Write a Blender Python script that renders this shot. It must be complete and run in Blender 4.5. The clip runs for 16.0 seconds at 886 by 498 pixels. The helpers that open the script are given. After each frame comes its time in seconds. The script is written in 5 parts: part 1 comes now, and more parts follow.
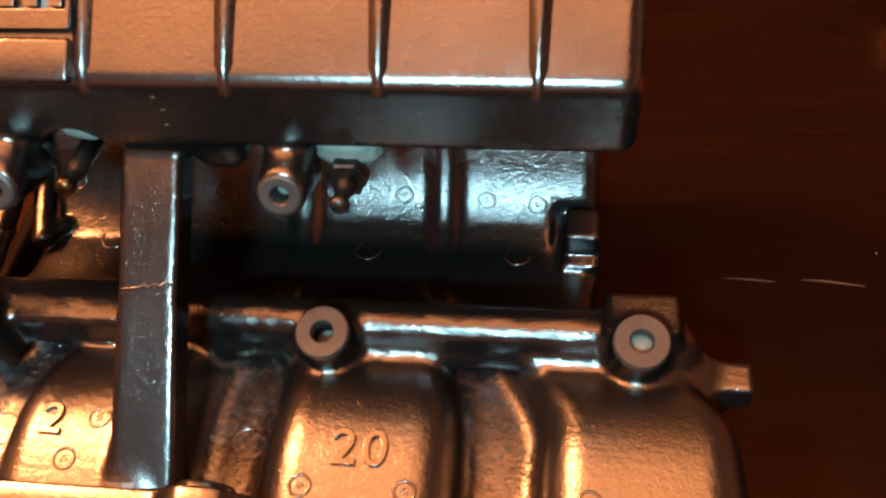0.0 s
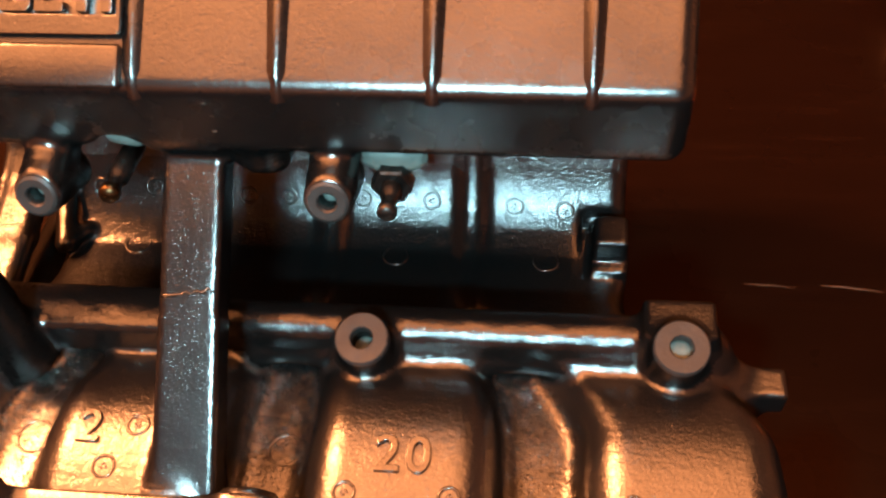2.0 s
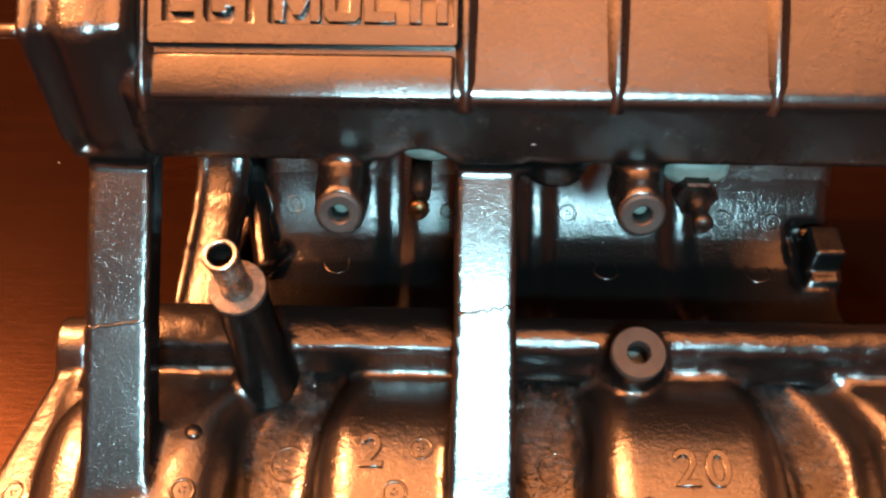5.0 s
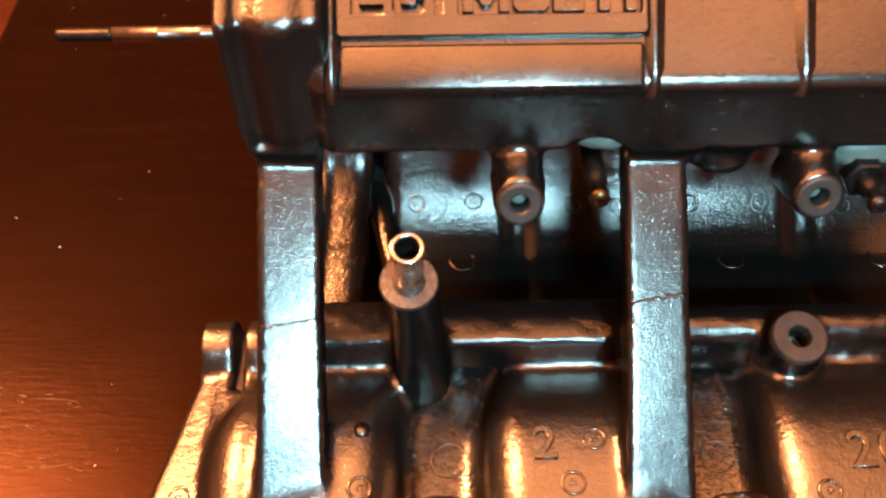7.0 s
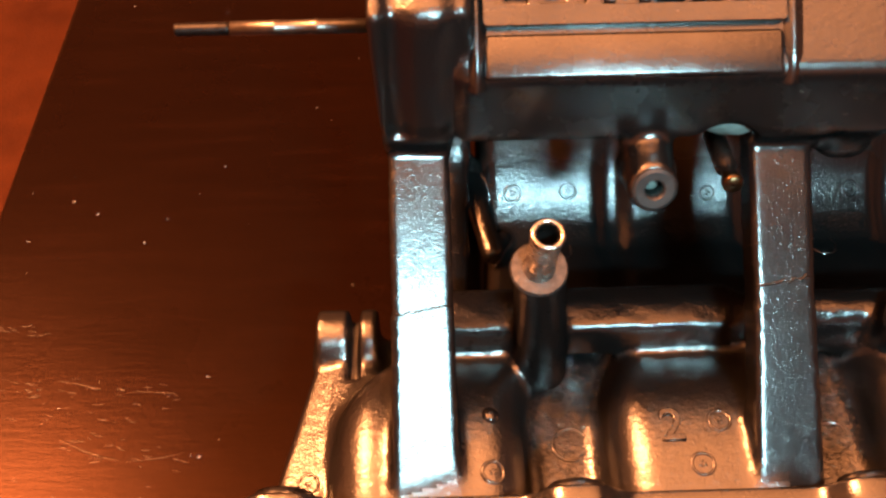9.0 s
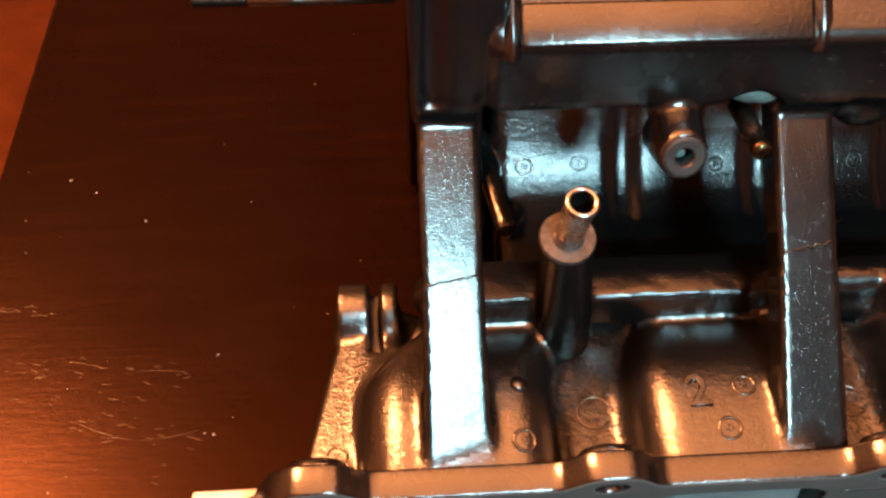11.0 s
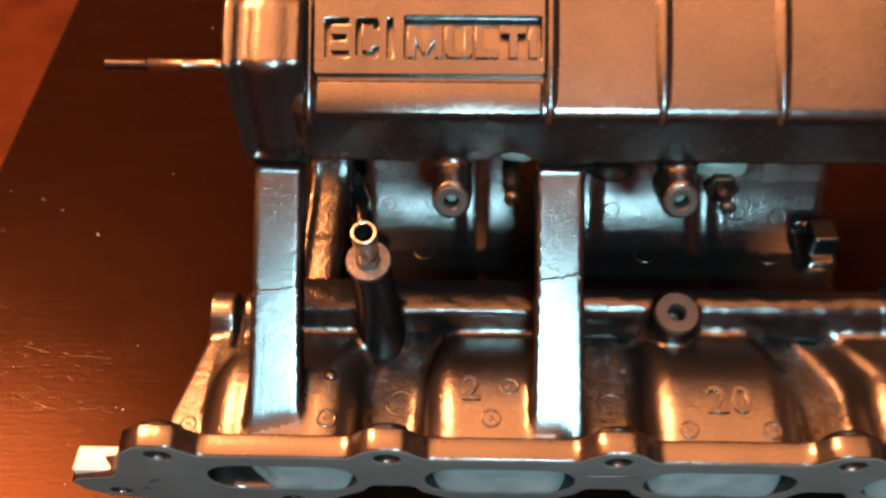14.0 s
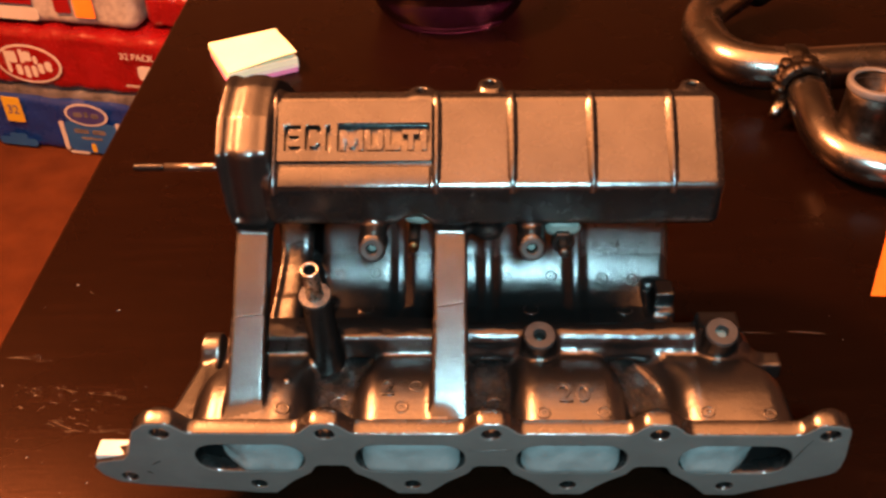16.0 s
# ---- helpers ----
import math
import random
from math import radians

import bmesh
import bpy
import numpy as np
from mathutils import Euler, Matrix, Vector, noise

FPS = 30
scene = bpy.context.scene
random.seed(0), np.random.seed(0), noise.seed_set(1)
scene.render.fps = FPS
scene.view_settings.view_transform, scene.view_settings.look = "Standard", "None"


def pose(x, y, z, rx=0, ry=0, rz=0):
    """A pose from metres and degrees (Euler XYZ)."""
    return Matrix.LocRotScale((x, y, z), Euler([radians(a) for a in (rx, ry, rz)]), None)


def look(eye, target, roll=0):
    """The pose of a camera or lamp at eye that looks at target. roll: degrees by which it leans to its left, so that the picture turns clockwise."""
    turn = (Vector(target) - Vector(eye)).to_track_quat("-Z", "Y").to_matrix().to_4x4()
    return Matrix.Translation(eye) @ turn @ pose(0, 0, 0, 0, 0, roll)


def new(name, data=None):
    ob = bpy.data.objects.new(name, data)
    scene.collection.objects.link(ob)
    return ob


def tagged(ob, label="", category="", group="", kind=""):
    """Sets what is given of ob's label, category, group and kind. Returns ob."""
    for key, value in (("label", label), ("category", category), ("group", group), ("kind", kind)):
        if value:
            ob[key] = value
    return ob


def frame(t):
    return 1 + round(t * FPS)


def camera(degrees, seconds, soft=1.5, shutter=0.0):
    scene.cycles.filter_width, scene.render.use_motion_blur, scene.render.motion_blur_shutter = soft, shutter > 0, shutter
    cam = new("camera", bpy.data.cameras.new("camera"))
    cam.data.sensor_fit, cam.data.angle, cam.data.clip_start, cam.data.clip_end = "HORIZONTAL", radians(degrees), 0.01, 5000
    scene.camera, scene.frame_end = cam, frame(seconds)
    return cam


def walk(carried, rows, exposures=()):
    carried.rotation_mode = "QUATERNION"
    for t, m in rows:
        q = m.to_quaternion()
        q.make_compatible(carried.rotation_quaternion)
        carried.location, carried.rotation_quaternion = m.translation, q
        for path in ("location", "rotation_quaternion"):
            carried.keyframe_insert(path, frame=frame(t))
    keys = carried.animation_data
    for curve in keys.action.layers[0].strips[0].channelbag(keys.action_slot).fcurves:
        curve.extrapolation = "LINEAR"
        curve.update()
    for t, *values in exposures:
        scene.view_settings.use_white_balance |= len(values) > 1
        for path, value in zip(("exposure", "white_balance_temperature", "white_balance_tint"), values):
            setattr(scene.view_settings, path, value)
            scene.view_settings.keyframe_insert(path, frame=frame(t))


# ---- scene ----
from mathutils.bvhtree import BVHTree

cam = camera(49.9, 16.0, 2.7, 0.5)
PATH = [
    (0, (0.11, -0.105, 0.364), (-0.133, 1.103, -1.211), -6.9),
    (0.5, (0.1, -0.107, 0.364), (-0.134, 1.094, -1.219), -6.4),
    (1, (0.102, -0.107, 0.364), (-0.13, 1.097, -1.216), -5.8),
    (1.5, (0.099, -0.111, 0.37), (-0.114, 1.105, -1.203), -5.6),
    (2, (0.088, -0.107, 0.367), (-0.103, 1.112, -1.207), -4.9),
    (2.5, (0.078, -0.105, 0.366), (-0.088, 1.117, -1.209), -4.6),
    (3, (0.059, -0.101, 0.364), (-0.082, 1.115, -1.217), -3.7),
    (3.5, (0.03, -0.1, 0.363), (-0.077, 1.146, -1.198), -1.8),
    (4, (0.012, -0.104, 0.364), (-0.075, 1.143, -1.198), -1.0),
    (4.5, (-0.009, -0.109, 0.365), (-0.087, 1.143, -1.193), -1.0),
    (5, (-0.031, -0.112, 0.366), (-0.069, 1.146, -1.188), -0.4),
    (5.2, (-0.037, -0.111, 0.366), (-0.062, 1.145, -1.19), -0.2),
    (7.3, (-0.099, -0.119, 0.362), (-0.092, 1.157, -1.177), -0.8),
    (7.5, (-0.103, -0.12, 0.362), (-0.099, 1.155, -1.178), -1.1),
    (8, (-0.113, -0.119, 0.361), (-0.11, 1.154, -1.181), -1.1),
    (8.5, (-0.124, -0.119, 0.363), (-0.104, 1.161, -1.174), -0.8),
    (9, (-0.136, -0.122, 0.364), (-0.119, 1.151, -1.179), -0.9),
    (9.2, (-0.139, -0.121, 0.363), (-0.123, 1.154, -1.178), -1.3),
    (11.5, (-0.16, -0.125, 0.36), (-0.051, 1.099, -1.218), 1.9),
    (12, (-0.141, -0.117, 0.355), (-0.036, 1.072, -1.249), 2.1),
    (12.5, (-0.098, -0.086, 0.355), (-0.134, 1.035, -1.301), -1.4),
    (13, (-0.093, -0.091, 0.356), (-0.117, 1.012, -1.312), -1.3),
    (13.5, (-0.093, -0.125, 0.385), (-0.047, 1.045, -1.237), 0.1),
    (14, (-0.063, -0.184, 0.425), (-0.106, 1.115, -1.094), -0.8),
    (14.5, (-0.033, -0.255, 0.45), (-0.147, 1.19, -0.927), -1.1),
    (15, (-0.017, -0.302, 0.473), (-0.121, 1.188, -0.858), -1.3),
    (15.5, (-0.013, -0.341, 0.491), (-0.122, 1.195, -0.786), -2.3),
    (16, (-0.011, -0.345, 0.492), (-0.07, 1.207, -0.768), -1.5),
]
walk(cam, [(t, look(eye, target, roll)) for t, eye, target, roll in PATH], exposures=[(0.0, 0.06), (3.0, 0.06), (4.0, 0.12), (5.0, 0.12), (7.5, 0.06), (9.0, 0.0), (11.4, -0.28), (12.0, -0.35), (12.5, 0.0), (13.0, 0.06), (14.5, -0.10), (15.0, -0.15), (15.5, -0.08), (16.0, -0.07)])

# ---- light ----
world = bpy.data.worlds.new("world")
scene.world = world
world.use_nodes = True
world.node_tree.nodes["Background"].inputs[0].default_value = (0.02, 0.012, 0.008, 1)
world.node_tree.nodes["Background"].inputs[1].default_value = 0.3


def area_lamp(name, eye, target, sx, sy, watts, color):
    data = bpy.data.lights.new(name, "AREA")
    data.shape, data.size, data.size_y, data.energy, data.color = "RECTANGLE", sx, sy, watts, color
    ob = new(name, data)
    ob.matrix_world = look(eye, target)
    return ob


WARM = (1.0, 0.335, 0.115)
bulb = bpy.data.lights.new("room_lamp_light", "POINT")
bulb.energy, bulb.color, bulb.shadow_soft_size = 340.0, WARM, 0.15
new("room_lamp_light", bulb).location = (-0.86, 0.48, 1.15)
# added panel without a fixture, stands in for warm light off the ceiling
area_lamp("ceiling_bounce_light", (-0.54, 0.08, 1.62), (-0.54, 0.08, 0), 2.8, 1.6, 83.0, (1.0, 0.325, 0.105))
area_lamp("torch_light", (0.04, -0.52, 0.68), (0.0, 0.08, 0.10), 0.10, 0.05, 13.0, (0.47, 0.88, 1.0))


# ---- materials ----
def material(name):
    m = bpy.data.materials.new(name)
    m.use_nodes = True
    nt = m.node_tree
    return m, nt, nt.nodes["Principled BSDF"]


def node(nt, kind, **values):
    n = nt.nodes.new(kind)
    for k, v in values.items():
        n.inputs[k.replace("_", " ")].default_value = v
    return n


def coords(nt, scale=(1, 1, 1)):
    tc = nt.nodes.new("ShaderNodeTexCoord")
    mp = nt.nodes.new("ShaderNodeMapping")
    mp.inputs["Scale"].default_value = scale
    nt.links.new(tc.outputs["Object"], mp.inputs["Vector"])
    return mp.outputs["Vector"]


def noise_tex(nt, vec, scale, detail=3.0, rough=0.55):
    n = node(nt, "ShaderNodeTexNoise", Scale=scale, Detail=detail, Roughness=rough)
    nt.links.new(vec, n.inputs["Vector"])
    return n.outputs["Fac"]


def ramp(nt, fac, stops):
    r = nt.nodes.new("ShaderNodeValToRGB")
    els = r.color_ramp.elements
    while len(els) < len(stops):
        els.new(0.5)
    for e, (p, c) in zip(els, stops):
        e.position = p
        e.color = (*c, 1) if len(c) == 3 else c
    nt.links.new(fac, r.inputs["Fac"])
    return r.outputs["Color"]


def bump(nt, height, strength, distance, normal=None):
    b = node(nt, "ShaderNodeBump", Strength=strength, Distance=distance)
    nt.links.new(height, b.inputs["Height"])
    if normal is not None:
        nt.links.new(normal, b.inputs["Normal"])
    return b.outputs["Normal"]


def surface(name, lo, hi, rough=(0.3, 0.45), metal=0.0, scale=60.0, fine=700.0, fine_h=0.0002, coarse_h=0.0, stretch=(1, 1, 1), coat=0.0, spec=0.5):
    """Two-scale mottled surface: colour and gloss wander with the coarse noise, relief with the fine one."""
    m, nt, b = material(name)
    v = coords(nt, stretch)
    coarse = noise_tex(nt, v, scale, 4.0)
    nt.links.new(ramp(nt, coarse, [(0.3, lo), (0.7, hi)]), b.inputs["Base Color"])
    r = ramp(nt, noise_tex(nt, v, scale * 2.7, 3.0), [(0.3, (rough[0],) * 3), (0.7, (rough[1],) * 3)])
    nt.links.new(r, b.inputs["Roughness"])
    b.inputs["Metallic"].default_value = metal
    b.inputs["Coat Weight"].default_value = coat
    b.inputs["Specular IOR Level"].default_value = spec
    n = bump(nt, noise_tex(nt, v, fine, 2.0), 0.6, fine_h)
    if coarse_h:
        n = bump(nt, coarse, 0.5, coarse_h, n)
    nt.links.new(n, b.inputs["Normal"])
    return m


def gloss_metal(name, lo, hi, rough, scale, fine, fine_h, lumps=0.2, pits=0.0):
    """Dark metallic paint with a tight sheen, mottled and finely pebbled, with scattered pits and grains."""
    m, nt, b = material(name)
    nt.nodes.remove(b)
    g = nt.nodes.new("ShaderNodeBsdfAnisotropic")
    g.distribution = "BECKMANN"
    v = coords(nt)
    coarse = noise_tex(nt, v, scale, 4.0)
    nt.links.new(ramp(nt, coarse, [(0.3, lo), (0.7, hi)]), g.inputs["Color"])
    nt.links.new(ramp(nt, noise_tex(nt, v, scale * 2.7, 3.0), [(0.3, (rough[0],) * 3), (0.7, (rough[1],) * 3)]), g.inputs["Roughness"])
    n = bump(nt, noise_tex(nt, v, fine, 2.0), 0.6, fine_h)
    n = bump(nt, noise_tex(nt, v, fine * 0.38, 2.0), 0.6, fine_h * lumps, n)
    if pits:
        n = bump(nt, ramp(nt, noise_tex(nt, v, 1150.0, 1.5), [(0.60, (0, 0, 0)), (0.70, (1, 1, 1))]), 0.7, pits, n)
        n = bump(nt, ramp(nt, noise_tex(nt, v, 800.0, 1.0), [(0.24, (1, 1, 1)), (0.36, (0, 0, 0))]), 0.7, pits, n)
    nt.links.new(n, g.inputs["Normal"])
    soft = nt.nodes.new("ShaderNodeBsdfAnisotropic")
    soft.distribution = "GGX"
    soft.inputs["Roughness"].default_value = rough[1] + 0.03
    mix = node(nt, "ShaderNodeMixShader", Fac=0.24)
    for link in list(g.inputs["Color"].links) + list(g.inputs["Normal"].links):
        nt.links.new(link.from_socket, soft.inputs[link.to_socket.name])
    nt.links.new(g.outputs["BSDF"], mix.inputs[1])
    nt.links.new(soft.outputs["BSDF"], mix.inputs[2])
    pigment = node(nt, "ShaderNodeBsdfDiffuse", Color=(0.0032, 0.0031, 0.0031, 1))
    both = nt.nodes.new("ShaderNodeAddShader")
    nt.links.new(mix.outputs["Shader"], both.inputs[0])
    nt.links.new(pigment.outputs["BSDF"], both.inputs[1])
    nt.links.new(both.outputs["Shader"], nt.nodes["Material Output"].inputs["Surface"])
    return m


M_CAST = gloss_metal("painted_casting", (0.094, 0.0925, 0.091), (0.124, 0.1225, 0.121), (0.25, 0.29), 34.0, 1300.0, 0.00012, 0.8)
M_VALLEY = gloss_metal("pitted_cast_valley", (0.095, 0.0935, 0.092), (0.118, 0.1165, 0.115), (0.25, 0.30), 60.0, 800.0, 0.00024, 1.1, 0.00036)
M_RUNNER = gloss_metal("painted_runner_casting", (0.110, 0.108, 0.106), (0.130, 0.128, 0.126), (0.28, 0.32), 30.0, 1000.0, 0.00026, 1.1, 0.00005)
# darker copy of the casting paint, tones down torch light on backs and rail
M_DIMMED = gloss_metal("dimmed_satin_casting", (0.060, 0.0595, 0.059), (0.074, 0.0735, 0.073), (0.215, 0.25), 30.0, 950.0, 0.00034, 0.9)
M_PITTED = gloss_metal("pitted_cast_band", (0.074, 0.073, 0.072), (0.096, 0.095, 0.094), (0.27, 0.33), 60.0, 700.0, 0.00045, 1.0, 0.0002)
M_ROUGH = gloss_metal("rough_cast_skin", (0.061, 0.0605, 0.060), (0.077, 0.0765, 0.076), (0.23, 0.265), 70.0, 1100.0, 0.00008, 1.2, 0.00004)
# near-black casting tone for the nipple boss and the rail end's painted shade
M_DARKENED = gloss_metal("darkened_casting", (0.026, 0.025, 0.024), (0.042, 0.041, 0.040), (0.26, 0.33), 80.0, 800.0, 0.00026, 1.0, 0.0001)
M_BARE = surface("bare_machined_aluminium", (0.098, 0.090, 0.083), (0.124, 0.114, 0.105), (0.5, 0.65), 0.1, 30.0, 900.0, 0.00006)
M_STEEL = surface("plated_steel", (0.36, 0.34, 0.31), (0.48, 0.455, 0.42), (0.22, 0.36), 1.0, 200.0, 1500.0, 0.00008)
M_STUD = surface("dull_plated_stud", (0.15, 0.14, 0.125), (0.23, 0.21, 0.19), (0.28, 0.42), 1.0, 260.0, 1500.0, 0.0001)
M_BRASS = surface("dull_brass", (0.07, 0.045, 0.022), (0.12, 0.075, 0.035), (0.25, 0.4), 1.0, 200.0, 900.0, 0.0001)
M_DARKSTEEL = surface("dark_oiled_steel", (0.025, 0.024, 0.023), (0.055, 0.05, 0.047), (0.25, 0.42), 0.9, 150.0, 1200.0, 0.0001)
M_PAPER = surface("white_paper_towel", (0.12, 0.14, 0.14), (0.155, 0.18, 0.18), (0.8, 0.95), 0.0, 90.0, 700.0, 0.0005)
M_TAPE = surface("pale_masking_tape", (0.09, 0.115, 0.105), (0.125, 0.155, 0.14), (0.5, 0.7), 0.0, 120.0, 900.0, 0.0002)
M_PIPE = surface("brushed_stainless_tube", (0.20, 0.187, 0.173), (0.27, 0.25, 0.23), (0.20, 0.30), 1.0, 20.0, 800.0, 0.00006)
M_WELD = surface("dark_weld", (0.018, 0.015, 0.013), (0.060, 0.048, 0.040), (0.3, 0.5), 1.0, 160.0, 500.0, 0.0008)
M_CARPET = surface("rust_carpet", (0.062, 0.018, 0.007), (0.098, 0.030, 0.011), (0.9, 1.0), 0.0, 12.0, 220.0, 0.006, 0.002, spec=0.1)
M_WALL = surface("warm_wall_paint", (0.48, 0.36, 0.26), (0.54, 0.41, 0.30), (0.7, 0.8), 0.0, 3.0, 200.0, 0.0005)
M_CEIL = surface("pale_ceiling_paint", (0.30, 0.28, 0.25), (0.34, 0.32, 0.29), (0.7, 0.8), 0.0, 3.0, 200.0, 0.0005)
M_NOTE = surface("yellow_note_paper", (0.86, 0.84, 0.58), (0.89, 0.87, 0.64), (0.7, 0.8), 0.0, 20.0, 400.0, 0.0001)
M_NOTE_PINK = surface("pink_note_paper", (0.70, 0.22, 0.45), (0.74, 0.26, 0.50), (0.7, 0.8), 0.0, 20.0, 400.0, 0.0001)
M_NOTE_WHITE = surface("cream_note_paper", (0.78, 0.70, 0.60), (0.82, 0.75, 0.66), (0.7, 0.8), 0.0, 20.0, 400.0, 0.0001)
M_RED = surface("red_shrink_wrap", (0.15, 0.003, 0.005), (0.21, 0.005, 0.008), (0.18, 0.35), 0.0, 9.0, 30.0, 0.004, coat=0.4)
M_BLUE = surface("blue_shrink_wrap", (0.003, 0.022, 0.17), (0.005, 0.036, 0.23), (0.2, 0.35), 0.0, 7.0, 30.0, 0.003, coat=0.4)
M_LIGHTBLUE = surface("light_blue_print", (0.008, 0.06, 0.26), (0.02, 0.10, 0.32), (0.3, 0.4), 0.0, 9.0, 30.0, 0.001)
M_CLEAR = surface("cloudy_bottle_plastic", (0.055, 0.055, 0.062), (0.16, 0.165, 0.18), (0.15, 0.3), 0.0, 25.0, 60.0, 0.003)
M_WHITE = surface("white_print", (0.42, 0.42, 0.42), (0.50, 0.50, 0.50), (0.4, 0.5), 0.0, 9.0, 60.0, 0.0005)
M_YELLOW = surface("yellow_print", (0.45, 0.30, 0.02), (0.50, 0.36, 0.03), (0.4, 0.5), 0.0, 9.0, 60.0, 0.0005)
M_NAVY = surface("navy_print", (0.03, 0.03, 0.16), (0.05, 0.05, 0.22), (0.4, 0.5), 0.0, 9.0, 60.0, 0.0005)
M_GREY_CARTON = surface("speckled_carton", (0.22, 0.21, 0.21), (0.40, 0.39, 0.39), (0.5, 0.7), 0.0, 60.0, 120.0, 0.001)
M_LUG = surface("bright_bare_aluminium", (0.42, 0.40, 0.37), (0.52, 0.50, 0.46), (0.45, 0.6), 0.3, 60.0, 700.0, 0.0002)
M_SEAT = surface("grainy_bare_seat", (0.06, 0.057, 0.054), (0.13, 0.124, 0.118), (0.30, 0.45), 0.7, 500.0, 900.0, 0.0005)
M_FACE = surface("flat_boss_paint", (0.026, 0.024, 0.023), (0.046, 0.043, 0.041), (0.40, 0.52), 0.4, 90.0, 900.0, 0.00025)
M_ORANGE = surface("orange_paper", (0.85, 0.22, 0.02), (0.9, 0.27, 0.03), (0.5, 0.65), 0.0, 9.0, 200.0, 0.0003)


def wood_material():
    m, nt, b = material("dark_espresso_wood")
    v = coords(nt, (1.0, 9.0, 1.0))
    grain = noise_tex(nt, v, 14.0, 6.0, 0.65)
    col = ramp(nt, grain, [(0.25, (0.0038, 0.0014, 0.0007)), (0.55, (0.0050, 0.0018, 0.0009)), (0.85, (0.0085, 0.003, 0.0015))])
    nt.links.new(col, b.inputs["Base Color"])
    v2 = coords(nt, (1, 1, 1))
    r = ramp(nt, noise_tex(nt, v2, 9.0, 5.0), [(0.3, (0.25,) * 3), (0.75, (0.32,) * 3)])
    nt.links.new(r, b.inputs["Roughness"])
    b.inputs["Specular IOR Level"].default_value = 0.080
    b.inputs["Specular Tint"].default_value = (1.0, 0.46, 0.24, 1)
    n = bump(nt, grain, 0.05, 0.0005)
    n = bump(nt, noise_tex(nt, v2, 160.0, 3.0), 0.15, 0.0003, n)
    n = bump(nt, noise_tex(nt, coords(nt, (1.0, 7.0, 1.0)), 70.0, 4.0, 0.7), 0.22, 0.0004, n)
    nt.links.new(n, b.inputs["Normal"])
    return m


M_WOOD = wood_material()


def glass_material():
    m, nt, b = material("purple_tinted_glass")
    b.inputs["Base Color"].default_value = (0.40, 0.20, 0.66, 1)
    b.inputs["Roughness"].default_value = 0.06
    b.inputs["Transmission Weight"].default_value = 1.0
    b.inputs["IOR"].default_value = 1.48
    return m


M_GLASS = glass_material()


# ---- building helpers ----
def link_mesh(name, me, mat, parent=None, label="", smooth=True):
    me.materials.clear()
    for mm in (mat if isinstance(mat, (list, tuple)) else (mat,)):
        me.materials.append(mm)
    if smooth:
        me.polygons.foreach_set("use_smooth", [True] * len(me.polygons))
    ob = new(name, me)
    if parent is not None:
        ob.parent = parent
    if label:
        tagged(ob, label)
    return ob


def part(name, bm, mat, parent=None, label="", smooth=False):
    me = bpy.data.meshes.new(name)
    bm.to_mesh(me)
    bm.free()
    return link_mesh(name, me, mat, parent, label, smooth)


def thing(name, label, category, at=(0, 0, 0), rz=0.0, group="", kind=""):
    ob = new(name)
    ob.empty_display_size = 0.02
    ob.matrix_world = pose(*at, 0, 0, rz)
    return tagged(ob, label, category, group, kind)


def box_bm(lo, hi, bevel=0.0, segs=2, m=None):
    bm = bmesh.new()
    c = [(a + b) / 2 for a, b in zip(lo, hi)]
    s = [b - a for a, b in zip(lo, hi)]
    bmesh.ops.create_cube(bm, size=1.0, matrix=Matrix.Translation(c) @ Matrix.Diagonal((*s, 1)))
    if bevel:
        bmesh.ops.bevel(bm, geom=bm.edges[:], offset=bevel, segments=segs, affect="EDGES", profile=0.5)
    if m is not None:
        bm.transform(m)
    return bm


def axis_frame(a, b):
    a, b = Vector(a), Vector(b)
    q = (b - a).to_track_quat("Z", "Y")
    return Matrix.Translation(a) @ q.to_matrix().to_4x4(), (b - a).length


def lathe_bm(profile, segs=32, m=None):
    """Turns a closed or open (r, z) profile about z."""
    bm = bmesh.new()
    rings = []
    for r, z in profile:
        if r < 1e-6:
            rings.append([bm.verts.new((0, 0, z))])
        else:
            rings.append([bm.verts.new((r * math.cos(2 * math.pi * i / segs), r * math.sin(2 * math.pi * i / segs), z)) for i in range(segs)])
    for p, q in zip(rings, rings[1:]):
        for i in range(segs):
            j = (i + 1) % segs
            if len(p) == 1 and len(q) == 1:
                continue
            if len(p) == 1:
                bm.faces.new((p[0], q[j], q[i]))
            elif len(q) == 1:
                bm.faces.new((p[i], p[j], q[0]))
            else:
                bm.faces.new((p[i], p[j], q[j], q[i]))
    bmesh.ops.recalc_face_normals(bm, faces=bm.faces[:])
    if m is not None:
        bm.transform(m)
    return bm


